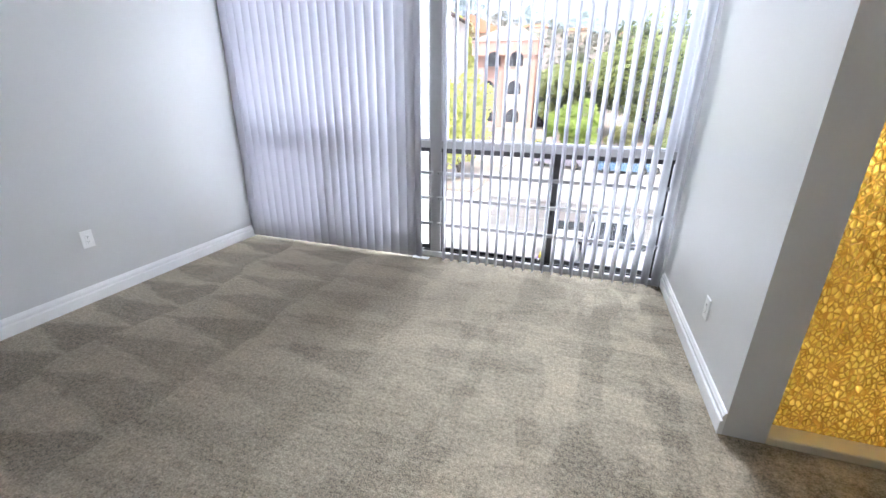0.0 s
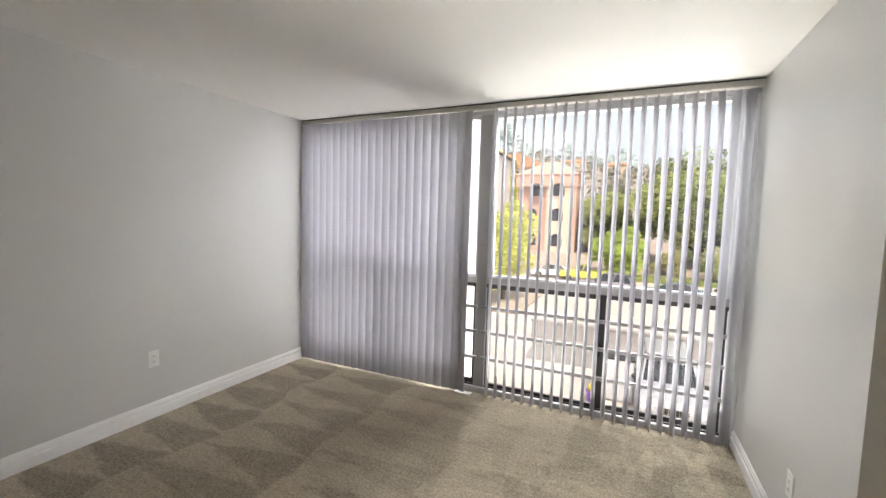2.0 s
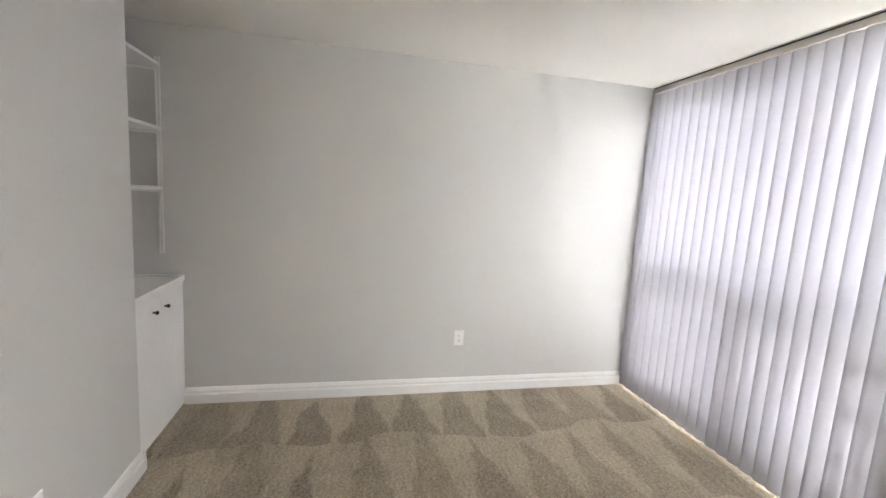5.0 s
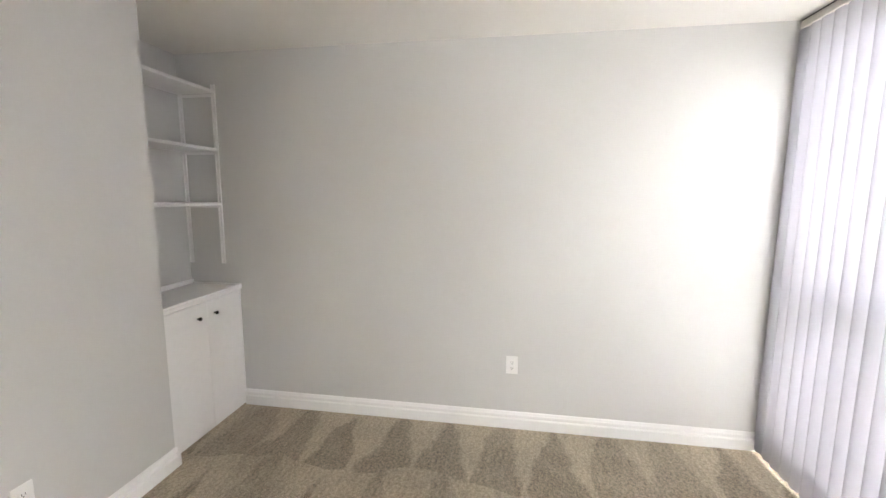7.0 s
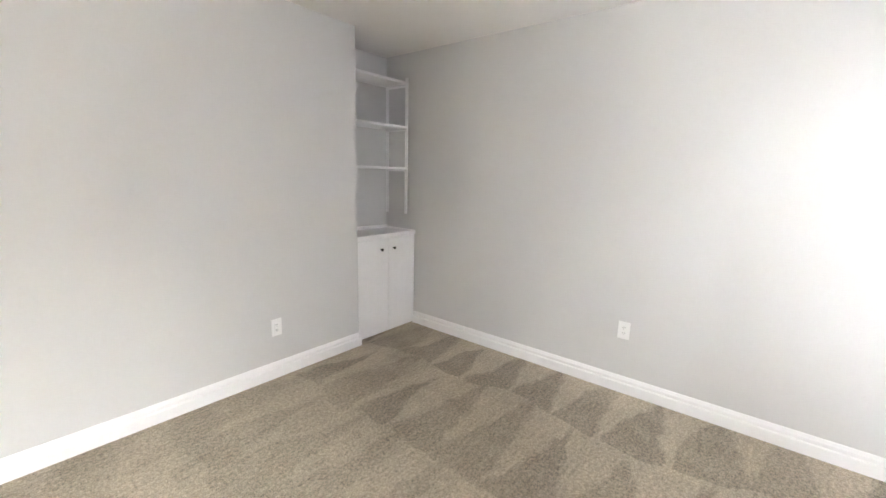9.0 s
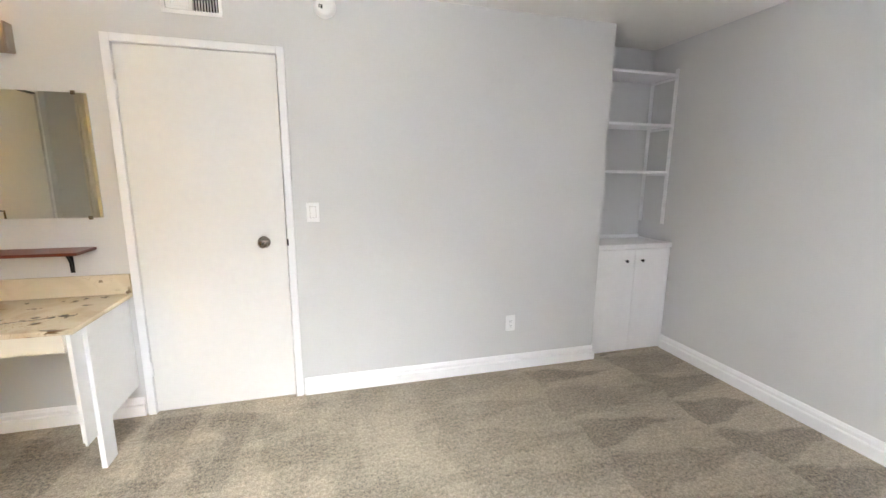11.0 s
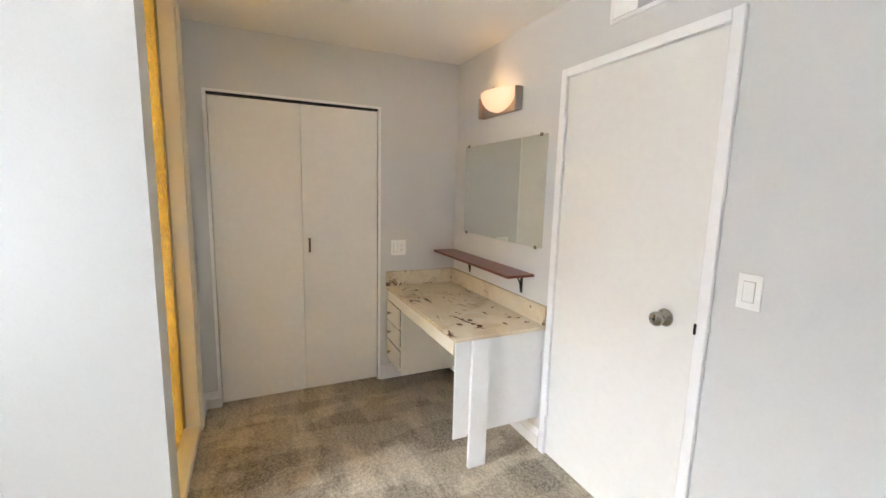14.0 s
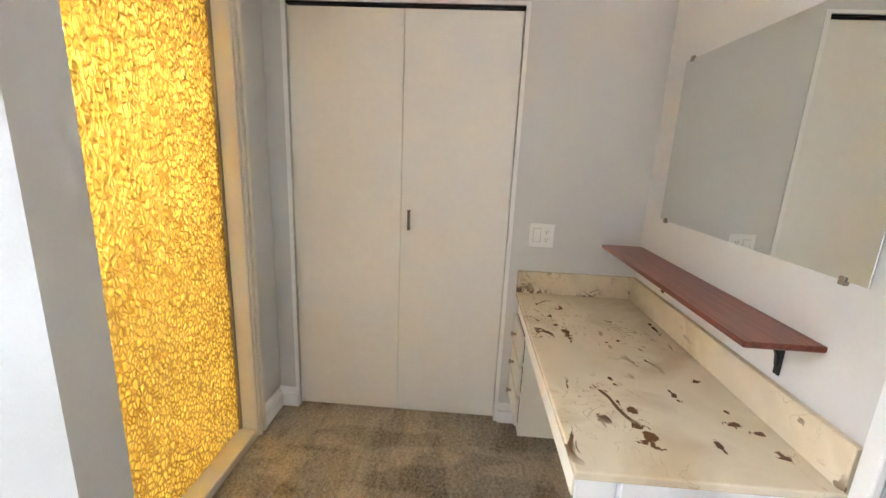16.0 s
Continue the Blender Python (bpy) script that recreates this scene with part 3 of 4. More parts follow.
# ---- alcove ----
def alcove():
    o = (XL, YA, 0)
    c = empty("alcove_cabinet", o, "white painted built-in cabinet with two doors in the alcove", "cabinet")
    x0, x1, y1 = XL + 0.002, XA - 0.002, -0.186
    part("body", boxes(rel((x0, YA + 0.002, 0), (x1, y1 - 0.02, 0.855), o)), TRIM, c)
    xm = (x0 + x1) / 2 - 0.02
    for a, b, kx in ((x0 + 0.001, xm - 0.0006, xm - 0.06), (xm + 0.0006, x1 - 0.001, xm + 0.085)):
        d = part("door", boxes(rel((a, y1 - 0.019, 0.012), (b, y1, 0.852), o), bevel=0.002), TRIM, c)
        part("knob", lathe([(0.001, 0), (0.006, 0), (0.005, 0.012), (0.011, 0.016), (0.012, 0.022), (0.008, 0.027), (0.001, 0.028)], pose(kx - o[0], y1 - o[1], 0.762, -90), 14), BLKMET, d, "small dark metal knob")
    part("worktop", boxes(rel((x0, YA + 0.002, 0.858), (x1, y1 + 0.012, 0.884), o), rel((x0, y1 - 0.012, 0.884), (x1, y1 + 0.012, 0.897), o), rel((x0, YA + 0.002, 0.884), (x1, YA + 0.022, 0.915), o), rel((x0, YA + 0.022, 0.884), (x0 + 0.018, y1 - 0.012, 0.897), o), bevel=0.004, seg=2), TRIM, c, "white top with a raised rim")
    s = empty("alcove_shelving", (XL, YA, 1.0), "white painted wall shelving of three boards on slotted standards", "shelves")
    for z in (2.180, 1.803, 1.443):
        part("shelf", boxes(rel((x0 + 0.02, YA + 0.01, z), (x1, -0.278, z + 0.02), (XL, YA, 1.0)), bevel=0.003), TRIM, s)
        part("bracket", boxes(rel((XL + 0.004, -0.56, z - 0.018), (XL + 0.014, -0.29, z - 0.001), (XL, YA, 1.0))), TRIM, s)
    for y in (-0.300, -0.550):
        sb = boxes(rel((XL, y - 0.013, 1.035), (XL + 0.004, y + 0.013, 2.24), (XL, YA, 1.0)), rel((XL + 0.004, y - 0.013, 1.035), (XL + 0.013, y - 0.008, 2.24), (XL, YA, 1.0)), rel((XL + 0.004, y + 0.008, 1.035), (XL + 0.013, y + 0.013, 2.24), (XL, YA, 1.0)))
        part("standard", sb, TRIM, s, "slotted metal standard")


alcove()


# ---- dressing counter ----
def vanity():
    o = (XC, YD, 0)
    v = empty("dressing_counter", o, "cream and white built-in dressing counter with a veined marble top", "vanity")
    part("countertop", boxes(rel((0.606, YD + 0.002, 0.728), (XC - 0.002, 0.437, 0.750), o), bevel=0.004, seg=2), MARBLE, v, "glossy cream marble top with brown veins")
    part("backsplash", boxes(rel((0.606, YD + 0.002, 0.751), (XC - 0.022, YD + 0.022, 0.862), o), bevel=0.002), MARBLE, v)
    part("side_splash", boxes(rel((XC - 0.022, YD + 0.002, 0.751), (XC - 0.002, 0.437, 0.862), o), bevel=0.002), VEINED, v, "cream marble side splash with dark brown veins")
    part("apron", boxes(rel((0.653, 0.405, 0.645), (XC - 0.33, 0.425, 0.727), o)), CREAM, v)
    part("end_panel", boxes(rel((0.634, YD + 0.002, 0.190), (0.652, 0.4045, 0.727), o)), TRIM, v)
    part("end_board", boxes(rel((0.624, 0.34, 0.186), (0.6335, 0.425, 0.727), o)), TRIM, v)
    part("leg", boxes(rel((0.610, 0.228, 0.0), (0.6335, 0.332, 0.727), o), bevel=0.001), TRIM, v, "white leg board standing on the carpet")
    part("drawer_box", boxes(rel((1.485, YD + 0.06, 0.165), (XC - 0.002, 0.418, 0.727), o), bevel=0.001), CREAM, v)
    for i in range(3):
        z = (0.195, 0.352, 0.500)[i]
        # black strips paint the shadow lines beside and above each drawer front
        part("drawer_gap", boxes(rel((1.508, 0.4181, z + 0.02), (1.530, 0.4189, z + 0.1415), o), rel((1.530, 0.4181, z + 0.130), (XC - 0.020, 0.4189, z + 0.1415), o)), BLACK, v, "black strip painting the shade in the gap round the drawer front")
        d = part("drawer", boxes(rel((1.512, 0.4195, z), (XC - 0.020, 0.434, z + 0.138), o), bevel=0.003), CREAM, v, "cream drawer front")
        part("knob", lathe([(0.001, 0), (0.006, 0), (0.005, 0.012), (0.012, 0.016), (0.013, 0.022), (0.001, 0.026)], pose(1.700 - o[0], 0.434 - o[1], z + 0.07, -90), 14), STEEL, d, "dull brass knob")


vanity()


def wall_mirror():
    o = (1.165, YD, 1.17)
    m = empty("wall_mirror", o, "frameless rectangular mirror clipped to the wall above the counter", "mirror")
    part("mirror_glass", boxes(rel((0.690, YD + 0.003, 1.178), (1.645, YD + 0.009, 1.814), o), bevel=0.001), MIRROR, m)
    for x, z in ((0.75, 1.814), (1.60, 1.814), (0.75, 1.178), (1.60, 1.178)):
        part("clip", boxes(rel((x - 0.009, YD, z - 0.010), (x + 0.009, YD + 0.013, z + 0.010), o), bevel=0.002), NICKEL, m, "small clear clip")


wall_mirror()


def red_shelf():
    o = (1.28, YD, 0.992)
    s = empty("wall_shelf", o, "thin red-stained wooden shelf on two black iron brackets", "shelf")
    part("board", boxes(rel((0.745, YD + 0.002, 1.004), (1.80, 0.050, 1.020), o), bevel=0.003), REDWOOD, s)
    for x in (0.868, 1.53):
        bm = boxes(rel((x - 0.010, YD + 0.002, 0.882), (x + 0.010, YD + 0.006, 1.0035), o), rel((x - 0.010, YD + 0.006, 0.9995), (x + 0.010, 0.0, 1.0035), o))
        for k in range(5):
            a0, a1 = k * math.pi / 10, (k + 1) * math.pi / 10
            p0 = (YD + 0.006 + 0.08 * (1 - math.cos(a0)), 0.91 + 0.09 * math.sin(a0))
            p1 = (YD + 0.006 + 0.08 * (1 - math.cos(a1)), 0.91 + 0.09 * math.sin(a1))
            b2 = extrude_profile([(p0[0], p0[1]), (p0[0] + 0.006, p0[1] - 0.002), (p1[0] + 0.006, p1[1] - 0.002), (p1[0], p1[1])], x - 0.005, x + 0.005)
            b2.transform(Matrix.Translation((-o[0], -o[1], -o[2])))
            tmp = bpy.data.meshes.new("tmp")
            b2.to_mesh(tmp)
            b2.free()
            bm.from_mesh(tmp)
        part("bracket", bm, BLKMET, s, "black iron bracket")


red_shelf()


def wall_lamp():
    o = (1.178, YD, 2.045)
    e = empty("wall_lamp", o, "brushed metal wall lamp with a glowing half-round glass shade", "wall lamp")
    part("back_plate", boxes(rel((0.957, YD + 0.001, 1.98), (1.398, YD + 0.012, 2.115), o), bevel=0.003), STEEL, e)
    for x in (0.957, 1.386):
        part("side_arm", boxes(rel((x, YD + 0.012, 1.98), (x + 0.012, YD + 0.055, 2.115), o), bevel=0.003), STEEL, e)
    # a shallow quarter bowl
    bm = bmesh.new()
    nu, nv = 20, 8
    grid = []
    for j in range(nv + 1):
        b = j / nv * math.pi / 2
        row = []
        for i in range(nu + 1):
            a = math.pi * i / nu
            row.append(bm.verts.new((0.185 * math.cos(a) * math.cos(b * 0) * (1 if j == 0 else math.cos(b)), 0.02 + 0.10 * math.sin(b) + 0 * a, 0.075 - 0.125 * math.sin(a) * (math.cos(b)))))
        grid.append(row)
    for j in range(nv):
        for i in range(nu):
            try:
                bm.faces.new((grid[j][i], grid[j][i + 1], grid[j + 1][i + 1], grid[j + 1][i]))
            except ValueError:
                pass
    bmesh.ops.remove_doubles(bm, verts=bm.verts, dist=0.0005)
    for f in bm.faces:
        f.smooth = True
    part("shade", bm, emit("lamp_glass", (1.0, 0.52, 0.26), 0.2), e, "warm glowing frosted glass bowl")
    part("finial", lathe([(0.001, 0), (0.014, 0), (0.016, 0.006), (0.006, 0.010), (0.001, 0.016)], pose(-0.02, 0.085, 0.078), 14), BLKMET, e, "dark round finial")
    l = new("lamp_bulb", bpy.data.lights.new("lamp_bulb", "POINT"))
    l.data.energy, l.data.color, l.data.shadow_soft_size = 0.15, (1.0, 0.60, 0.28), 0.04
    l.location = (1.178, YD + 0.09, 2.17)


wall_lamp()


# ---- small fixtures ----
def switch(name, m, gangs=1, label="", category="light switch", sockets=()):
    e = empty(name, (0, 0, 0), label, category)
    e.matrix_basis = m
    w = 0.075 + 0.046 * (gangs - 1)
    part("cover_plate", boxes(((-w / 2, -0.0595, 0), (w / 2, 0.0595, 0.006)), bevel=0.003, seg=2), PLATE, e)
    for g in range(gangs):
        x = (g - (gangs - 1) / 2) * 0.046
        if g in sockets:
            r = part("receptacle", boxes(((x - 0.0165, -0.034, 0.006), (x + 0.0165, 0.034, 0.0085)), bevel=0.0015), PLATE, e)
            for dz in (-0.019, 0.019):
                part("slot", boxes(((x - 0.007, dz - 0.003, 0.0085), (x - 0.005, dz + 0.006, 0.0089)), ((x + 0.005, dz - 0.003, 0.0085), (x + 0.007, dz + 0.006, 0.0089)), ((x - 0.002, dz - 0.010, 0.0085), (x + 0.002, dz - 0.006, 0.0089))), BLKMET, r)
        else:
            part("rocker_gap", boxes(((x - 0.0185, -0.035, 0.0061), (x + 0.0185, 0.035, 0.0066))), RAILM, e)
            part("rocker", extrude_profile([(-0.033, 0.006), (0.033, 0.006), (0.033, 0.010), (0, 0.0075), (-0.033, 0.008)], x - 0.0165, x + 0.0165), PLATE, e)
    return e


SOUTH = lambda x, z: Matrix.Translation((x, YD, z)) @ Matrix(((-1, 0, 0, 0), (0, 0, 1, 0), (0, 1, 0, 0), (0, 0, 0, 1)))
WEST = lambda y, z: Matrix.Translation((XL, y, z)) @ Matrix(((0, 0, 1, 0), (1, 0, 0, 0), (0, 1, 0, 0), (0, 0, 0, 1)))
EAST = lambda x, y, z: Matrix.Translation((x, y, z)) @ Matrix(((0, 0, -1, 0), (-1, 0, 0, 0), (0, 1, 0, 0), (0, 0, 0, 1)))
switch("light_switch", SOUTH(-0.384, 1.189), 1, "white rocker light switch beside the closed door")
switch("wall_outlet", SOUTH(-1.72, 0.358), 1, "white wall outlet above the baseboard of the door wall", "outlet", (0,))
switch("wall_outlet", WEST(1.716, 0.431), 1, "white wall outlet on the long plain wall", "outlet", (0,))
switch("switch_outlet", EAST(XC, 0.338, 1.045), 2, "white double plate with a switch and an outlet above the counter", "outlet", (1,))
switch("wall_outlet", EAST(XR, 2.22, 0.340), 1, "white wall outlet on the wall beside the window", "outlet", (0,))


def air_vent():
    o = (0.155, YD, 2.31)
    e = empty("air_vent", o, "white metal air vent with upright slats high above the door", "air vent")
    x0, x1, z0, z1 = 0.045, 0.297, 2.256, 2.402
    part("frame", boxes(rel((x0 - 0.018, YD, z0 - 0.02), (x1 + 0.018, YD + 0.008, z0), o), rel((x0 - 0.018, YD, z1), (x1 + 0.018, YD + 0.008, z1 + 0.02), o), rel((x0 - 0.018, YD, z0), (x0, YD + 0.008, z1), o), rel((x1, YD, z0), (x1 + 0.018, YD + 0.008, z1), o), rel((0.167, YD, z0), (0.175, YD + 0.008, z1), o), bevel=0.002), PLATE, e)
    # no duct is built: a black sheet paints its shade behind the slats
    part("backing", boxes(rel((x0, YD + 0.0006, z0), (x1, YD + 0.0016, z1), o)), BLACK, e, "black sheet standing in for the shaded duct behind the slats")
    for k in range(18):
        x = x0 + (k + 0.6) * (x1 - x0) / 18.4
        a = 12 if x > 0.17 else 76
        s = part("slat", boxes(((-0.0064, -0.0006, -(z1 - z0) / 2), (0.0064, 0.0006, (z1 - z0) / 2))), PLATE, e)
        s.matrix_basis = pose(x - o[0], 0.0085, (z0 + z1) / 2 - o[2], 0, 0, a)


air_vent()
sm = empty("smoke_detector", (-0.50, YD, 2.345), "round white smoke detector on the wall", "smoke detector")
part("base", lathe([(0.001, 0), (0.062, 0), (0.062, 0.012), (0.055, 0.016), (0.054, 0.030), (0.044, 0.038), (0.001, 0.040)], pose(0, 0, 0, -90), 28), PLATE, sm)
part("grille", boxes(((0.012, 0.0395, -0.022), (0.022, 0.0415, -0.002)), ((0.026, 0.0385, -0.018), (0.032, 0.0405, 0.0))), BLKMET, sm, "dark grille slots")

fv = empty("floor_vent", (-1.30, 3.17, 0), "small cream floor vent in the carpet by the window", "floor vent")
part("grille", boxes(((-0.075, -0.02, 0), (0.075, 0.03, 0.006)), bevel=0.002), PLATE, fv)

# ---- outdoors ----
GZ = -4.5
CONC = mat("pale_concrete", (0.46, 0.42, 0.37), 0.9, bump=0.004, scale=6, vary=0.10, big=0.25)
# grey ground colour that stands in for the shadow before the yard wall
GREYC = mat("shadow_grey_concrete", (0.24, 0.225, 0.21), 0.9, bump=0.004, scale=5, vary=0.18, big=0.4)
CONC2 = mat("tan_paving", (0.36, 0.29, 0.23), 0.9, bump=0.004, scale=3, vary=0.15, big=0.2)
ASPH = mat("worn_asphalt", (0.11, 0.105, 0.10), 0.9, bump=0.004, scale=30, vary=0.15, big=0.2)
GRASS = mat("dry_grass", (0.16, 0.19, 0.05), 0.95, bump=0.03, scale=4, vary=0.3, big=0.3)
EARTH = mat("dry_hillside", (0.29, 0.25, 0.21), 0.95, bump=0.2, scale=0.3, vary=0.2, big=0.02)
PINK = mat("pink_stucco", (0.50, 0.31, 0.24), 0.85, bump=0.005, scale=12, vary=0.08, big=0.5)
CREAMST = mat("cream_stucco", (0.58, 0.47, 0.36), 0.85, bump=0.005, scale=12, vary=0.07, big=0.5)
GREYST = mat("grey_stucco_wall", (0.27, 0.25, 0.24), 0.85, bump=0.005, scale=8, vary=0.10, big=0.4)
ROOFP = mat("pale_clay_roof", (0.50, 0.34, 0.27), 0.8, bump=0.03, scale=5, vary=0.15, big=1.0)
ROOFT = mat("clay_tile_roof", (0.50, 0.24, 0.13), 0.8, bump=0.03, scale=5, vary=0.2, big=1.0)
DARKW = mat("dark_window", (0.02, 0.02, 0.025), 0.15)
BARK = mat("bark", (0.10, 0.07, 0.05), 0.9, bump=0.01, scale=12, vary=0.2)
TYRE = mat("tyre_rubber", (0.02, 0.02, 0.02), 0.8)
CARGL = mat("car_glass", (0.012, 0.014, 0.016), 0.06, spec=0.8)
LAMPG = mat("headlamp_glass", (0.6, 0.62, 0.65), 0.1)
REDL = mat("tail_lamp", (0.35, 0.02, 0.02), 0.2)


def leaf_mat(name, color):
    m = mat(name, color, 0.6, vary=0.35, scale=1.5, big=0.3)
    return see_through(m, 0.45, tuple(min(1, c * 1.7) for c in color))


# the darkest green paints shaded gaps into the crowns of the broad trees
LIME, GREEN, SHADE_LEAF, BUSHM, OLIVE = leaf_mat("lime_leaves", (0.50, 0.52, 0.15)), leaf_mat("green_leaves", (0.34, 0.38, 0.15)), leaf_mat("shaded_leaves", (0.13, 0.15, 0.08)), leaf_mat("bush_leaves", (0.38, 0.46, 0.12)), leaf_mat("olive_leaves", (0.34, 0.33, 0.15))
struct("ground", boxes(((-400, -30, GZ - 0.3), (400, 900, GZ))), CONC, "pale concrete yard and street")
struct("road", boxes(((-60, 33, GZ + 0.004), (60, 41.0, GZ + 0.02))), CONC, "sunlit concrete street")
struct("verge", boxes(((-5.0, 47.0, GZ), (60, 50, GZ + 0.5))), GRASS, "grass verge behind the parked cars")
struct("rising_ground", extrude_profile([(46.5, GZ), (62, GZ + 1.4), (112, GZ + 2.4), (112, GZ - 1), (46.5, GZ - 1)], -120, 120), CONC2, "tan rising ground behind the street")
struct("verge", boxes(((-40, 25.5, GZ), (-6.2, 39, GZ + 0.12))), CONC2, "tan dry verge under the lime tree")
struct("yard_strip", boxes(((-4.0, 17.6, GZ), (16, 20.55, GZ + 0.02))), GREYC, "concrete strip along the yard wall with shadow painted in as grey")
struct("outer_fin", boxes(((-1.72, 3.43, -4.4), (-1.62, 4.3, 3.0))), mat("white_stucco", (0.82, 0.81, 0.79), 0.85, vary=0.03), "white stucco fin wall outside the window")
# unseen slabs above and below, added to keep sun from behind out
struct("sun_block_slabs", boxes(((-12, -12, H + 0.16), (12, 3.34, H + 0.6)), ((-12, -12, -4.5), (12, 3.34, -3.0))), WALL, "unseen slabs for the rest of the apartment building, added to block the sun")
struct("yard_wall", boxes(((-4.3, 20.6, GZ), (16, 20.9, GZ + 0.95)), ((-4.35, 20.55, GZ + 0.95), (16, 20.95, GZ + 1.03))), GREYST, "low grey stucco yard wall")


def leaves(bm, centre, radii, n, size, rng, shell=0.55):
    """n small leaf pairs in an uneven blob."""
    for _ in range(n):
        d = Vector((rng.gauss(0, 1), rng.gauss(0, 1), rng.gauss(0, 1))).normalized()
        r = shell + (1 - shell) * rng.random() ** 0.5
        p = Vector((d.x * radii[0], d.y * radii[1], d.z * radii[2])) * r + Vector(centre)
        a = Vector((rng.gauss(0, 1), rng.gauss(0, 1), rng.gauss(0, 1))).normalized()
        c = a.orthogonal().normalized()
        s = size * rng.uniform(0.6, 1.4)
        u, v = a * s, c * s * 0.55
        vs = [bm.verts.new(p - u), bm.verts.new(p + v), bm.verts.new(p + u), bm.verts.new(p - v)]
        bm.faces.new(vs)


def limb(bm, p0, p1, r0, r1, seg=7):
    p0, p1 = Vector(p0), Vector(p1)
    q = (p1 - p0).to_track_quat("Z", "Y").to_matrix()
    rings = []
    for p, r in ((p0, r0), ((p0 + p1) / 2 + Vector((r0 * 0.4, 0, 0)), (r0 + r1) / 2), (p1, r1)):
        rings.append([bm.verts.new(p + q @ Vector((r * math.cos(2 * math.pi * k / seg), r * math.sin(2 * math.pi * k / seg), 0))) for k in range(seg)])
    for a, c in zip(rings, rings[1:]):
        for k in range(seg):
            bm.faces.new((a[k], a[(k + 1) % seg], c[(k + 1) % seg], c[k]))
    bm.faces.new(rings[0])
    bm.faces.new(rings[-1])


def part_raw(name, bm, material, parent):
    me = bpy.data.meshes.new(name)
    bm.to_mesh(me)
    bm.free()
    me.materials.append(material)
    ob = new(name, me)
    ob.parent = parent
    return ob


def tree(name, x, y, base, height, crown, material, label, seed, n=5000, size=0.22, clumps=26, bottom=0.3, inner=None):
    rng = random.Random(seed)
    t = empty(name, (x, y, base), label, "tree" if "bush" not in name else "bush")
    bm = bmesh.new()
    th = height * bottom
    limb(bm, (0, 0, 0), (0.1, 0, th + 0.5), 0.05 * height * 0.5, 0.03 * height * 0.5)
    cb, cc = bmesh.new(), bmesh.new()
    for k in range(clumps):
        d = Vector((rng.gauss(0, 1), rng.gauss(0, 1), rng.gauss(0, 0.8))).normalized()
        zc = th + (height - th) * 0.5
        f = rng.uniform(0.45, 0.85)
        c = Vector((d.x * crown * f, d.y * crown * f, zc + d.z * (height - th) * 0.42 * f / 0.8))
        if k < 9:
            limb(bm, (0, 0, th * rng.uniform(0.6, 1.0)), c, 0.012 * height, 0.004 * height, 5)
        rr = crown * rng.uniform(0.24, 0.40)
        # every third clump takes the second leaf colour, wherever it sits
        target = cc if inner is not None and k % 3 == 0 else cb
        leaves(target, c, (rr, rr, rr * 0.8), n // clumps, size, rng)
    part_raw("trunk", bm, BARK, t)
    part_raw("crown", cb, material, t)
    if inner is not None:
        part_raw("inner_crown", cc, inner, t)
    else:
        cc.free()
    return t


tree("lime_tree", -8.5, 29.5, GZ, 8.4, 2.8, LIME, "bright lime green leafy tree beside the street", 3, 9000, 0.15, 40, 0.10)
tree("lime_tree", -9.6, 27.2, GZ, 5.6, 2.0, LIME, "smaller lime green tree beside the street", 4, 4000, 0.14, 24, 0.08)
tree("shrub_bush", -1.2, 48.5, GZ, 6.2, 3.1, BUSHM, "rounded light green shrub behind the parked cars", 5, 7000, 0.18, 34, 0.05)
tree("broad_tree", 7.8, 58, GZ, 14.8, 7.6, GREEN, "large dense green tree with shaded gaps painted as dark clumps", 6, 18000, 0.28, 60, 0.12, SHADE_LEAF)
tree("broad_tree", -2.6, 66, GZ, 11.8, 4.8, GREEN, "dark green leafy tree behind the pink building", 7, 9000, 0.28, 34, 0.15, SHADE_LEAF)
tree("broad_tree", 15.5, 55, GZ, 13.0, 6.8, OLIVE, "olive green spreading tree beyond the lawn", 8, 12000, 0.28, 44, 0.12, SHADE_LEAF)
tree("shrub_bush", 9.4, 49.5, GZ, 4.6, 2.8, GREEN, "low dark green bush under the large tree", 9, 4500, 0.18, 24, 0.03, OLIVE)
tree("shrub_bush", 13.2, 48.0, GZ, 3.8, 2.8, OLIVE, "low olive bush beyond the lawn", 10, 4000, 0.18, 22, 0.03)
tree("shrub_bush", 4.2, 51.5, GZ, 3.4, 2.0, OLIVE, "small olive bush beneath the large tree", 12, 2500, 0.18, 16, 0.03)
tree("broad_tree", -24, 76, GZ, 21.0, 6.0, LIME, "tall lime green tree behind the roofs", 11, 9000, 0.32, 40, 0.3, OLIVE)


# pink building with arched openings
def arch(bm, cx, y, z0, w, h, seg=12):
    """A recessed dark arched opening."""
    pts = [(cx - w / 2, z0), (cx + w / 2, z0), (cx + w / 2, z0 + h - w / 2)]
    pts += [(cx + w / 2 * math.cos(math.pi * k / seg), z0 + h - w / 2 + w / 2 * math.sin(math.pi * k / seg)) for k in range(1, seg)]
    pts += [(cx - w / 2, z0 + h - w / 2)]
    A = [bm.verts.new((p[0], y, p[1])) for p in pts]
    B = [bm.verts.new((p[0], y + 0.5, p[1])) for p in pts]
    for i in range(len(pts)):
        bm.faces.new((A[i], A[(i + 1) % len(pts)], B[(i + 1) % len(pts)], B[i]))
    bm.faces.new(A)
    bm.faces.new(B)


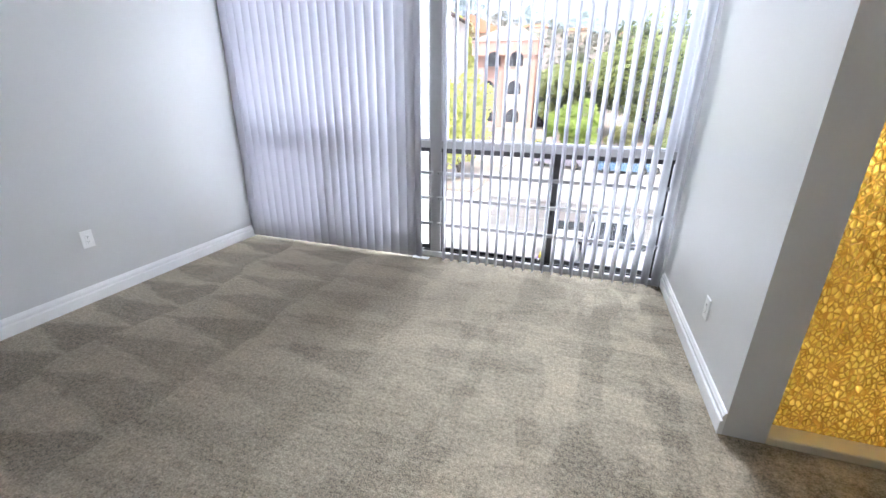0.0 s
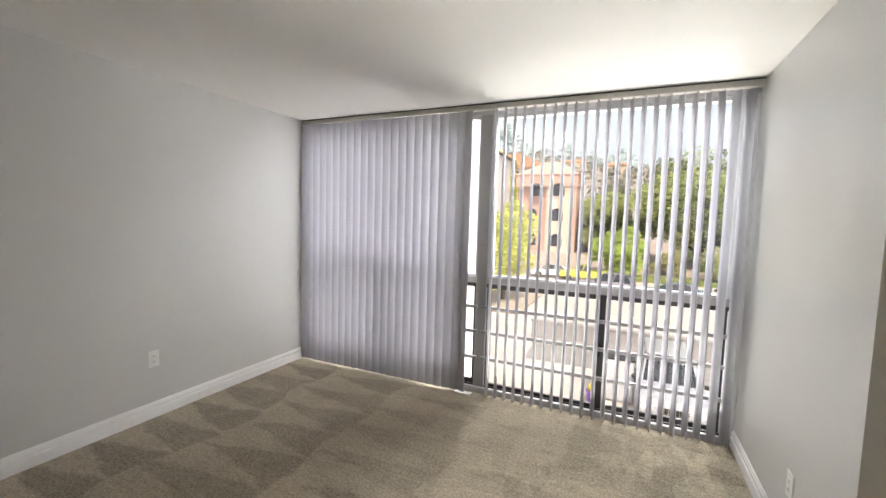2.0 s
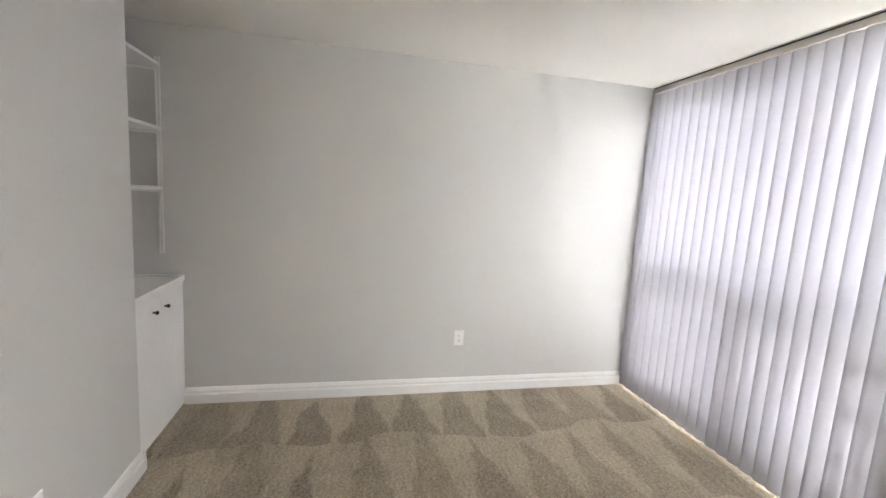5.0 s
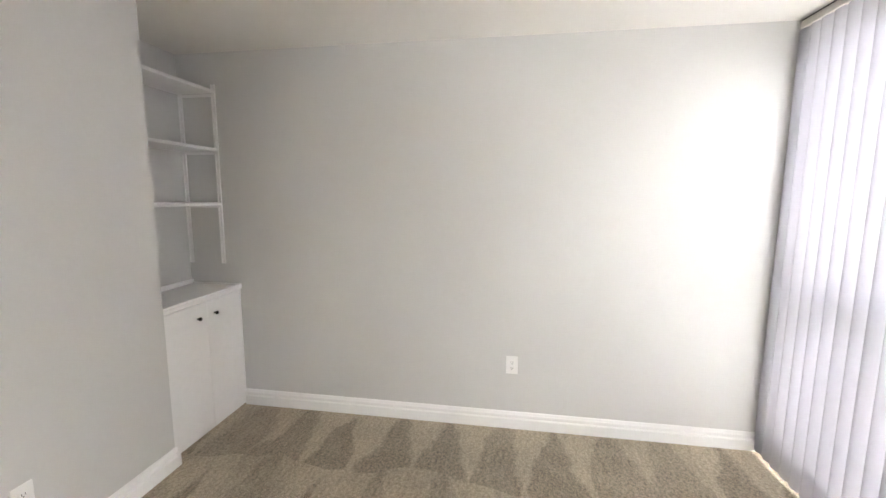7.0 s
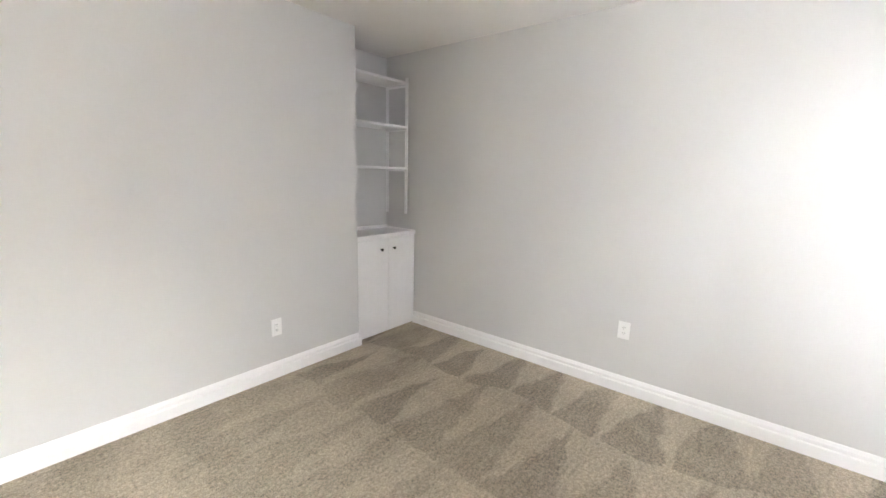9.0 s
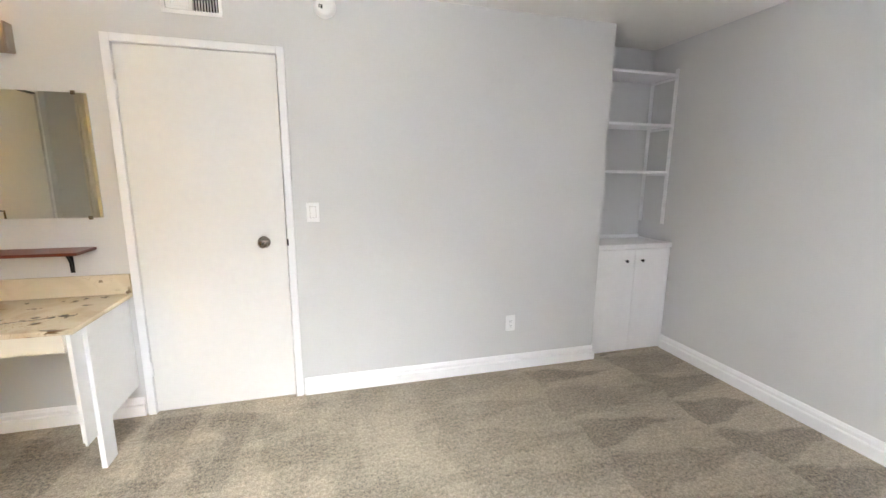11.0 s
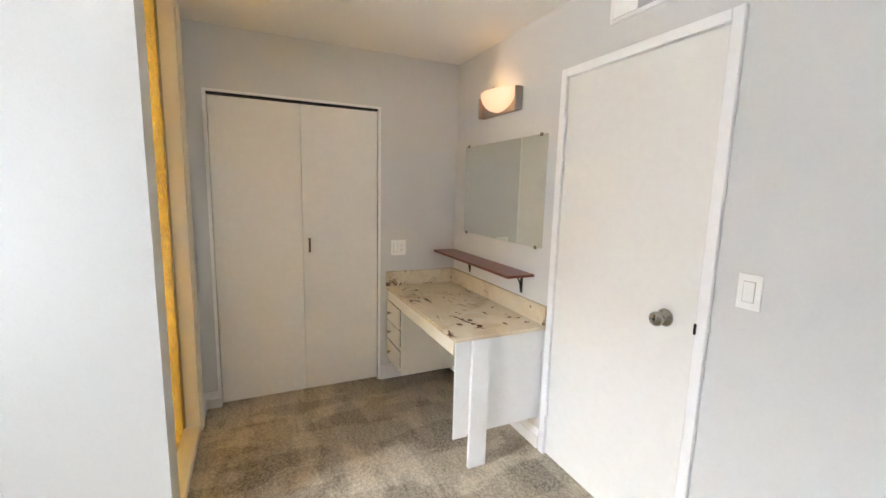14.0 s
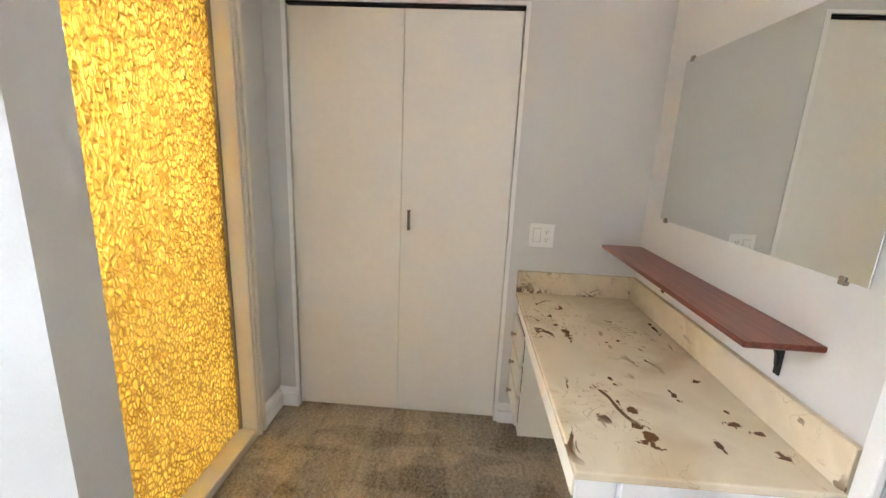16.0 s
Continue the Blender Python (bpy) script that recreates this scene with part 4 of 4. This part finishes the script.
def pink_building():
    o = (-11.7, 65, GZ)
    h = empty("apartment_house", o, "pink and cream stucco building with arched openings and a clay roof", "building")
    part("wall", boxes(((-4.9, 0, 0), (4.2, 8, 11.6))), PINK, h)
    part("front_bay", boxes(((-0.2, -0.8, 0), (3.4, -0.001, 11.6))), CREAMST, h)
    part("parapet", boxes(((-5.0, -1.0, 11.6), (4.4, 8, 13.2)), ((-5.1, -1.12, 11.42), (4.5, -1.001, 11.66)), ((-5.1, -1.12, 13.1), (4.5, -1.001, 13.25))), PINK, h)
    bm = bmesh.new()
    vs = [bm.verts.new(p) for p in ((-5.2, -1.2, 13.251), (4.6, -1.2, 13.251), (4.6, 8.5, 13.251), (-5.2, 8.5, 13.251), (-1.5, 3.5, 15.7), (1.2, 3.5, 15.7))]
    for f in ((0, 1, 5, 4), (1, 2, 5), (2, 3, 4, 5), (3, 0, 4), (3, 2, 1, 0)):
        bm.faces.new([vs[i] for i in f])
    part("roof", bm, ROOFP, h)
    for cx, z, w, hh, y in ((-1.75, 10.0, 1.9, 1.9, -1.16), (1.55, 10.0, 1.9, 1.9, -1.16), (1.45, 6.2, 1.9, 1.9, -0.86), (1.45, 2.3, 1.9, 1.9, -0.86), (-2.6, 6.2, 1.7, 1.9, -0.06), (-2.6, 2.3, 1.7, 1.9, -0.06)):
        bm = bmesh.new()
        arch(bm, cx, y, z, w, hh)
        part("window", bm, DARKW, h, "dark arched opening")
    part("hood", boxes(((3.401, -0.7, 0), (4.19, -0.001, 11.5))), PINK, h)


pink_building()


def gable_house(x, y, w, d, zt, label, wallm, roofm, rise=2.0):
    g = empty("house", (x, y, GZ), label, "house")
    part("wall", boxes(((-w / 2, -d / 2, 0), (w / 2, d / 2, zt))), wallm, g)
    bm = extrude_profile([(-w / 2 - 0.6, zt - 0.15), (w / 2 + 0.6, zt - 0.15), (w / 2 + 0.6, zt + 0.05), (0, zt + rise), (-w / 2 - 0.6, zt + 0.05)], -d / 2 - 0.5, d / 2 + 0.5, "y")
    part("roof", bm, roofm, g)
    for k in range(3):
        wx = -w / 2 + w * (k + 0.5) / 3
        part("window", boxes(((wx - 0.7, -d / 2 - 0.05, zt - 2.2), (wx + 0.7, -d / 2 - 0.001, zt - 0.9))), DARKW, g, "dark window")
    return g


gable_house(-25.4, 68, 11, 8, 16.8, "white house with a dark gabled roof behind the lime tree", mat("white_render", (0.72, 0.70, 0.66), 0.8), mat("dark_shingle", (0.10, 0.07, 0.06), 0.85), 3.6)
gable_house(-21, 84, 11, 9, 16.6, "cream house with an orange clay roof further up", CREAMST, ROOFT, 2.8)
# a dark recess drawn as a solid block, its shade put into the colour
struct("carport", boxes(((-7.2, 68, GZ), (-1.2, 73, GZ + 6.4)), ((-7.4, 67.6, GZ + 6.4), (-1.0, 73, GZ + 6.8))), mat("recess_shade_brown", (0.06, 0.045, 0.04), 0.9), "solid block painted as the shaded recess of a carport beside the pink building")


# the hill with its far trees and houses
def hill():
    bm = bmesh.new()
    nx, ny = 70, 16
    grid = []
    for j in range(ny + 1):
        v = j / ny
        row = []
        for i in range(nx + 1):
            u = i / nx
            x = -260 + 520 * u
            y = 110 + 190 * v
            top = 44 + 14 * math.exp(-((x + 90) / 70) ** 2) - 8 * u
            z = GZ + top * (v ** 0.8) + 5 * noise.noise(Vector((x * 0.02, y * 0.02, 0))) * v + 2.0 * noise.noise(Vector((x * 0.08, y * 0.08, 3))) * v
            row.append(bm.verts.new((x, y, z)))
        grid.append(row)
    for j in range(ny):
        for i in range(nx):
            bm.faces.new((grid[j][i], grid[j][i + 1], grid[j + 1][i + 1], grid[j + 1][i]))
    for f in bm.faces:
        f.smooth = True
    struct("backdrop", bm, EARTH, "dry scrubby hillside")


hill()
# distance haze is mixed into both leaf colours, greyed and then pale blue
HAZE1 = mat("haze_tinted_far_leaves", (0.19, 0.19, 0.15), 0.9, vary=0.15, scale=0.4, big=0.05)
HAZE2 = mat("haze_tinted_ridge_leaves", (0.42, 0.50, 0.50), 0.9, vary=0.2, scale=0.4, big=0.05)
rng = random.Random(21)


def hill_z(x, y):
    v, u = (y - 110) / 190, (x + 260) / 520
    return GZ + (44 + 14 * math.exp(-((x + 90) / 70) ** 2) - 8 * u) * v ** 0.8


bmh = bmesh.new()
for k in range(300):
    x, v = rng.uniform(-150, 80), rng.random()
    y = 112 + 188 * v
    r = rng.uniform(1.8, 4.2)
    leaves(bmh, (x, y, hill_z(x, y) + r * 0.7), (r * 1.3, r, r), 26, 1.1, rng, 0.7)
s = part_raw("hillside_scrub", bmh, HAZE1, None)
tagged(s, "scrub and trees covering the far hillside, haze painted into their colour", "far trees", kind="stuff")
bmh = bmesh.new()
for k in range(46):
    x = rng.uniform(-150, 90)
    y = rng.uniform(270, 298)
    r = rng.uniform(2.5, 5.0)
    leaves(bmh, (x, y, hill_z(x, y) + r), (r * 1.2, r, r * 1.2), 60, 1.3, rng, 0.6)
for x, r, hh in ((-84, 7.5, 15), (-76, 5, 9), (-40, 4.5, 8), (-6, 4, 8), (30, 4, 7)):
    leaves(bmh, (x, 292, hill_z(x, 292) + hh), (r, r, r * 1.1), 260, 1.3, rng, 0.4)
    leaves(bmh, (x, 292, hill_z(x, 292) + hh * 0.4), (r * 0.3, r * 0.3, hh * 0.5), 60, 1.0, rng, 0.4)
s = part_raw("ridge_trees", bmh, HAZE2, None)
tagged(s, "trees along the ridge of the hill, bluish haze painted into their colour", "far trees", kind="stuff")
for x, y, w in ((-62, 230, 11), (-30, 245, 12), (-8, 250, 10), (14, 238, 12), (-95, 240, 12), (-46, 180, 10)):
    g = empty("hill_house", (x, y, hill_z(x, y) - 1), "small pale house on the far hillside", "house", "houses on the hill")
    part("wall", boxes(((-w / 2, -3, 0), (w / 2, 3, 5))), CREAMST, g)
    part("roof", extrude_profile([(-3.6, 5.001), (3.6, 5.001), (0, 6.8)], -w / 2 - 0.5, w / 2 + 0.5), ROOFT, g)


# parked cars
def car(m, paint, label, kind="saloon", lights_front=True):
    """A car along local x, nose at +x, standing on z = 0."""
    c = empty("parked_car", (0, 0, 0), label, "car")
    c.matrix_basis = m
    if kind == "suv":
        L2, W2, zb, prof, cab = 2.3, 0.93, 0.32, [(-2.3, 0.42), (-2.28, 1.02), (-1.2, 1.08), (0.9, 1.06), (2.1, 0.96), (2.3, 0.80), (2.3, 0.42), (2.1, 0.32), (-2.2, 0.32)], [(-2.18, 1.05), (-1.85, 1.62), (-1.4, 1.72), (0.15, 1.68), (0.95, 1.07)]
    elif kind == "pickup":
        L2, W2, zb, prof, cab = 2.5, 0.92, 0.4, [(-2.5, 0.5), (-2.5, 1.08), (-0.6, 1.08), (1.0, 1.06), (2.3, 0.98), (2.5, 0.85), (2.5, 0.5), (2.3, 0.4), (-2.4, 0.4)], [(-0.62, 1.07), (-0.5, 1.62), (-0.2, 1.68), (0.4, 1.66), (1.05, 1.07)]
    else:
        L2, W2, zb, prof, cab = 2.25, 0.88, 0.28, [(-2.25, 0.40), (-2.25, 0.88), (-1.6, 0.95), (0.8, 0.92), (2.0, 0.80), (2.25, 0.65), (2.25, 0.36), (2.1, 0.26), (-2.1, 0.26)], [(-1.65, 0.94), (-0.95, 1.36), (-0.4, 1.42), (0.25, 1.38), (1.0, 0.92)]
    bm = extrude_profile([(p[0], p[1]) for p in prof], -W2, W2, "y")
    es = [e for e in bm.edges if abs(e.verts[0].co.y) > W2 - 0.01 and abs(e.verts[1].co.y) > W2 - 0.01 and e.verts[0].co.y * e.verts[1].co.y > 0]
    bmesh.ops.bevel(bm, geom=es, offset=0.09, segments=2, affect="EDGES", profile=0.6)
    part("body", bm, paint, c)
    cw = W2 - 0.13
    bm = extrude_profile(cab, -cw, cw, "y")
    for v in bm.verts:
        if v.co.z > 1.2:
            v.co.y *= 0.84
    part("windows", bm, CARGL, c, "dark tinted car windows")
    # roof and pillars
    top = max(p[1] for p in cab)
    xs = [p[0] for p in cab if p[1] > top - 0.12]
    bm = boxes(((min(xs), -cw * 0.83, top - 0.02), (max(xs), cw * 0.83, top + 0.025)), bevel=0.02, seg=2)
    part("roof", bm, paint, c)
    for s in (-1, 1):
        ends = [((p[0], s * cw, p[1]), (q[0], s * cw * 0.84, q[1])) for p, q in ((cab[0], cab[1]), (cab[-1], cab[-2]))]
        ends.append((((cab[0][0] + cab[-1][0]) / 2, s * cw, 1.0), ((min(xs) + max(xs)) / 2, s * cw * 0.84, top)))
        for p, q in ends:
            bm = bmesh.new()
            limb(bm, p, q, 0.045, 0.04, 5)
            part("pillar", bm, paint, c)
    for sx in (-1, 1):
        for sy in (-1, 1):
            wx, wy = sx * L2 * 0.62, sy * (W2 - 0.08)
            tw = part("tyre", lathe([(0.001, -0.11), (0.30, -0.11), (0.34, -0.08), (0.34, 0.08), (0.30, 0.11), (0.001, 0.11)], pose(wx, wy, 0.34, 90), 20), TYRE, c)
            part("rim", lathe([(0.001, 0), (0.21, 0), (0.22, 0.01), (0.16, 0.02), (0.05, 0.012), (0.001, 0.012)], pose(wx, wy + sy * 0.108, 0.34, -90 * sy), 16), NICKEL, tw, "bright wheel rim")
        for sy in (-1, 1):
            part("headlight" if sx > 0 else "tail_light", boxes(((sx * L2 - 0.05 if sx > 0 else sx * L2 - 0.02, sy * (W2 - 0.25) - 0.17, 0.66), (sx * L2 + 0.02 if sx > 0 else sx * L2 + 0.05, sy * (W2 - 0.25) + 0.17, 0.80)), bevel=0.02), LAMPG if sx > 0 else REDL, c)
    g = part("grille", boxes(((L2 - 0.02, -0.38, 0.62), (L2 + 0.015, 0.38, 0.80))), BLKMET, c, "dark front grille")
    gb = bmesh.new()
    for k in range(8):
        add_box(gb, (L2 + 0.015, -0.34 + k * 0.094, 0.63), (L2 + 0.03, -0.31 + k * 0.094, 0.79))
    part("grille_bar", gb, NICKEL, g, "bright upright grille bars")
    for sy in (-1, 1):
        part("mirror", boxes(((0.65, sy * (W2 + 0.09) - 0.08, 0.98), (0.75, sy * (W2 + 0.09) + 0.08, 1.12)), bevel=0.03), BLKMET, c, "dark door mirror")
    return c


def paintm(name, color):
    return mat(name, color, 0.25, 0.0, coat=0.6, vary=0.03, big=2)


SILVER2 = paintm("bright_silver_paint", (0.34, 0.34, 0.36))
WHITEP, YELLOWP, SILVERP, BLUEP, GREYP = paintm("white_car_paint", (0.62, 0.62, 0.62)), paintm("yellow_car_paint", (0.55, 0.52, 0.10)), paintm("silver_car_paint", (0.26, 0.24, 0.28)), paintm("blue_car_paint", (0.12, 0.20, 0.32)), paintm("pale_grey_car_paint", (0.45, 0.45, 0.46))
car(pose(1.38, 15.2, GZ, 0, 0, -90), SILVER2, "pale grey car with an upright barred grille parked below the window", "suv")
car(pose(-1.6, 38.2, GZ, 0, 0, 172), SILVERP, "silver estate car parked along the street", "suv")
car(pose(-4.1, 44.6, GZ, 0, 0, 188), YELLOWP, "yellow pickup parked along the street", "pickup")
car(pose(-7.6, 45.6, GZ, 0, 0, -165), WHITEP, "white car parked beside the yellow pickup", "saloon")
car(pose(3.5, 37.2, GZ, 0, 0, 184), BLUEP, "pale blue car parked along the street", "saloon")
car(pose(7.4, 38.0, GZ, 0, 0, 178), WHITEP, "white car parked behind the pale blue one", "saloon")
tr = empty("utility_box", (-0.18, 15.0, GZ), "pale grey metal bin with a dark lid by the car", "bin")
part("bin_body", boxes(((-0.54, -0.42, 0.06), (0.54, 0.42, 1.46)), bevel=0.04, seg=2), GREYP, tr)
part("lid", boxes(((-0.57, -0.45, 1.461), (0.57, 0.45, 1.53)), bevel=0.02), BLKMET, tr, "dark bin lid")
pot = empty("flower_pot", (-0.86, 14.2, GZ), "purple flower pot with small yellow blooms", "flower pot")
part("pot", lathe([(0.001, 0), (0.16, 0), (0.22, 0.38), (0.24, 0.42), (0.20, 0.42), (0.19, 0.36), (0.001, 0.35)], None, 18), mat("purple_glaze", (0.17, 0.04, 0.36), 0.3), pot)
bm = bmesh.new()
leaves(bm, (0, 0, 0.50), (0.16, 0.16, 0.12), 160, 0.05, random.Random(2), 0.4)
part_raw("blooms", bm, mat("yellow_blooms", (0.6, 0.5, 0.05), 0.6), pot)

# pale sky low behind the hill
glow = mat("pale_sky", (0.0, 0.0, 0.0), 1.0)
glow.node_tree.nodes["Principled BSDF"].inputs["Emission Color"].default_value = (0.74, 0.82, 0.95, 1)
glow.node_tree.nodes["Principled BSDF"].inputs["Emission Strength"].default_value = 0.72
struct("sky_backdrop", boxes(((-900, 700, -20), (900, 701, 520))), glow, "pale hazy sky")
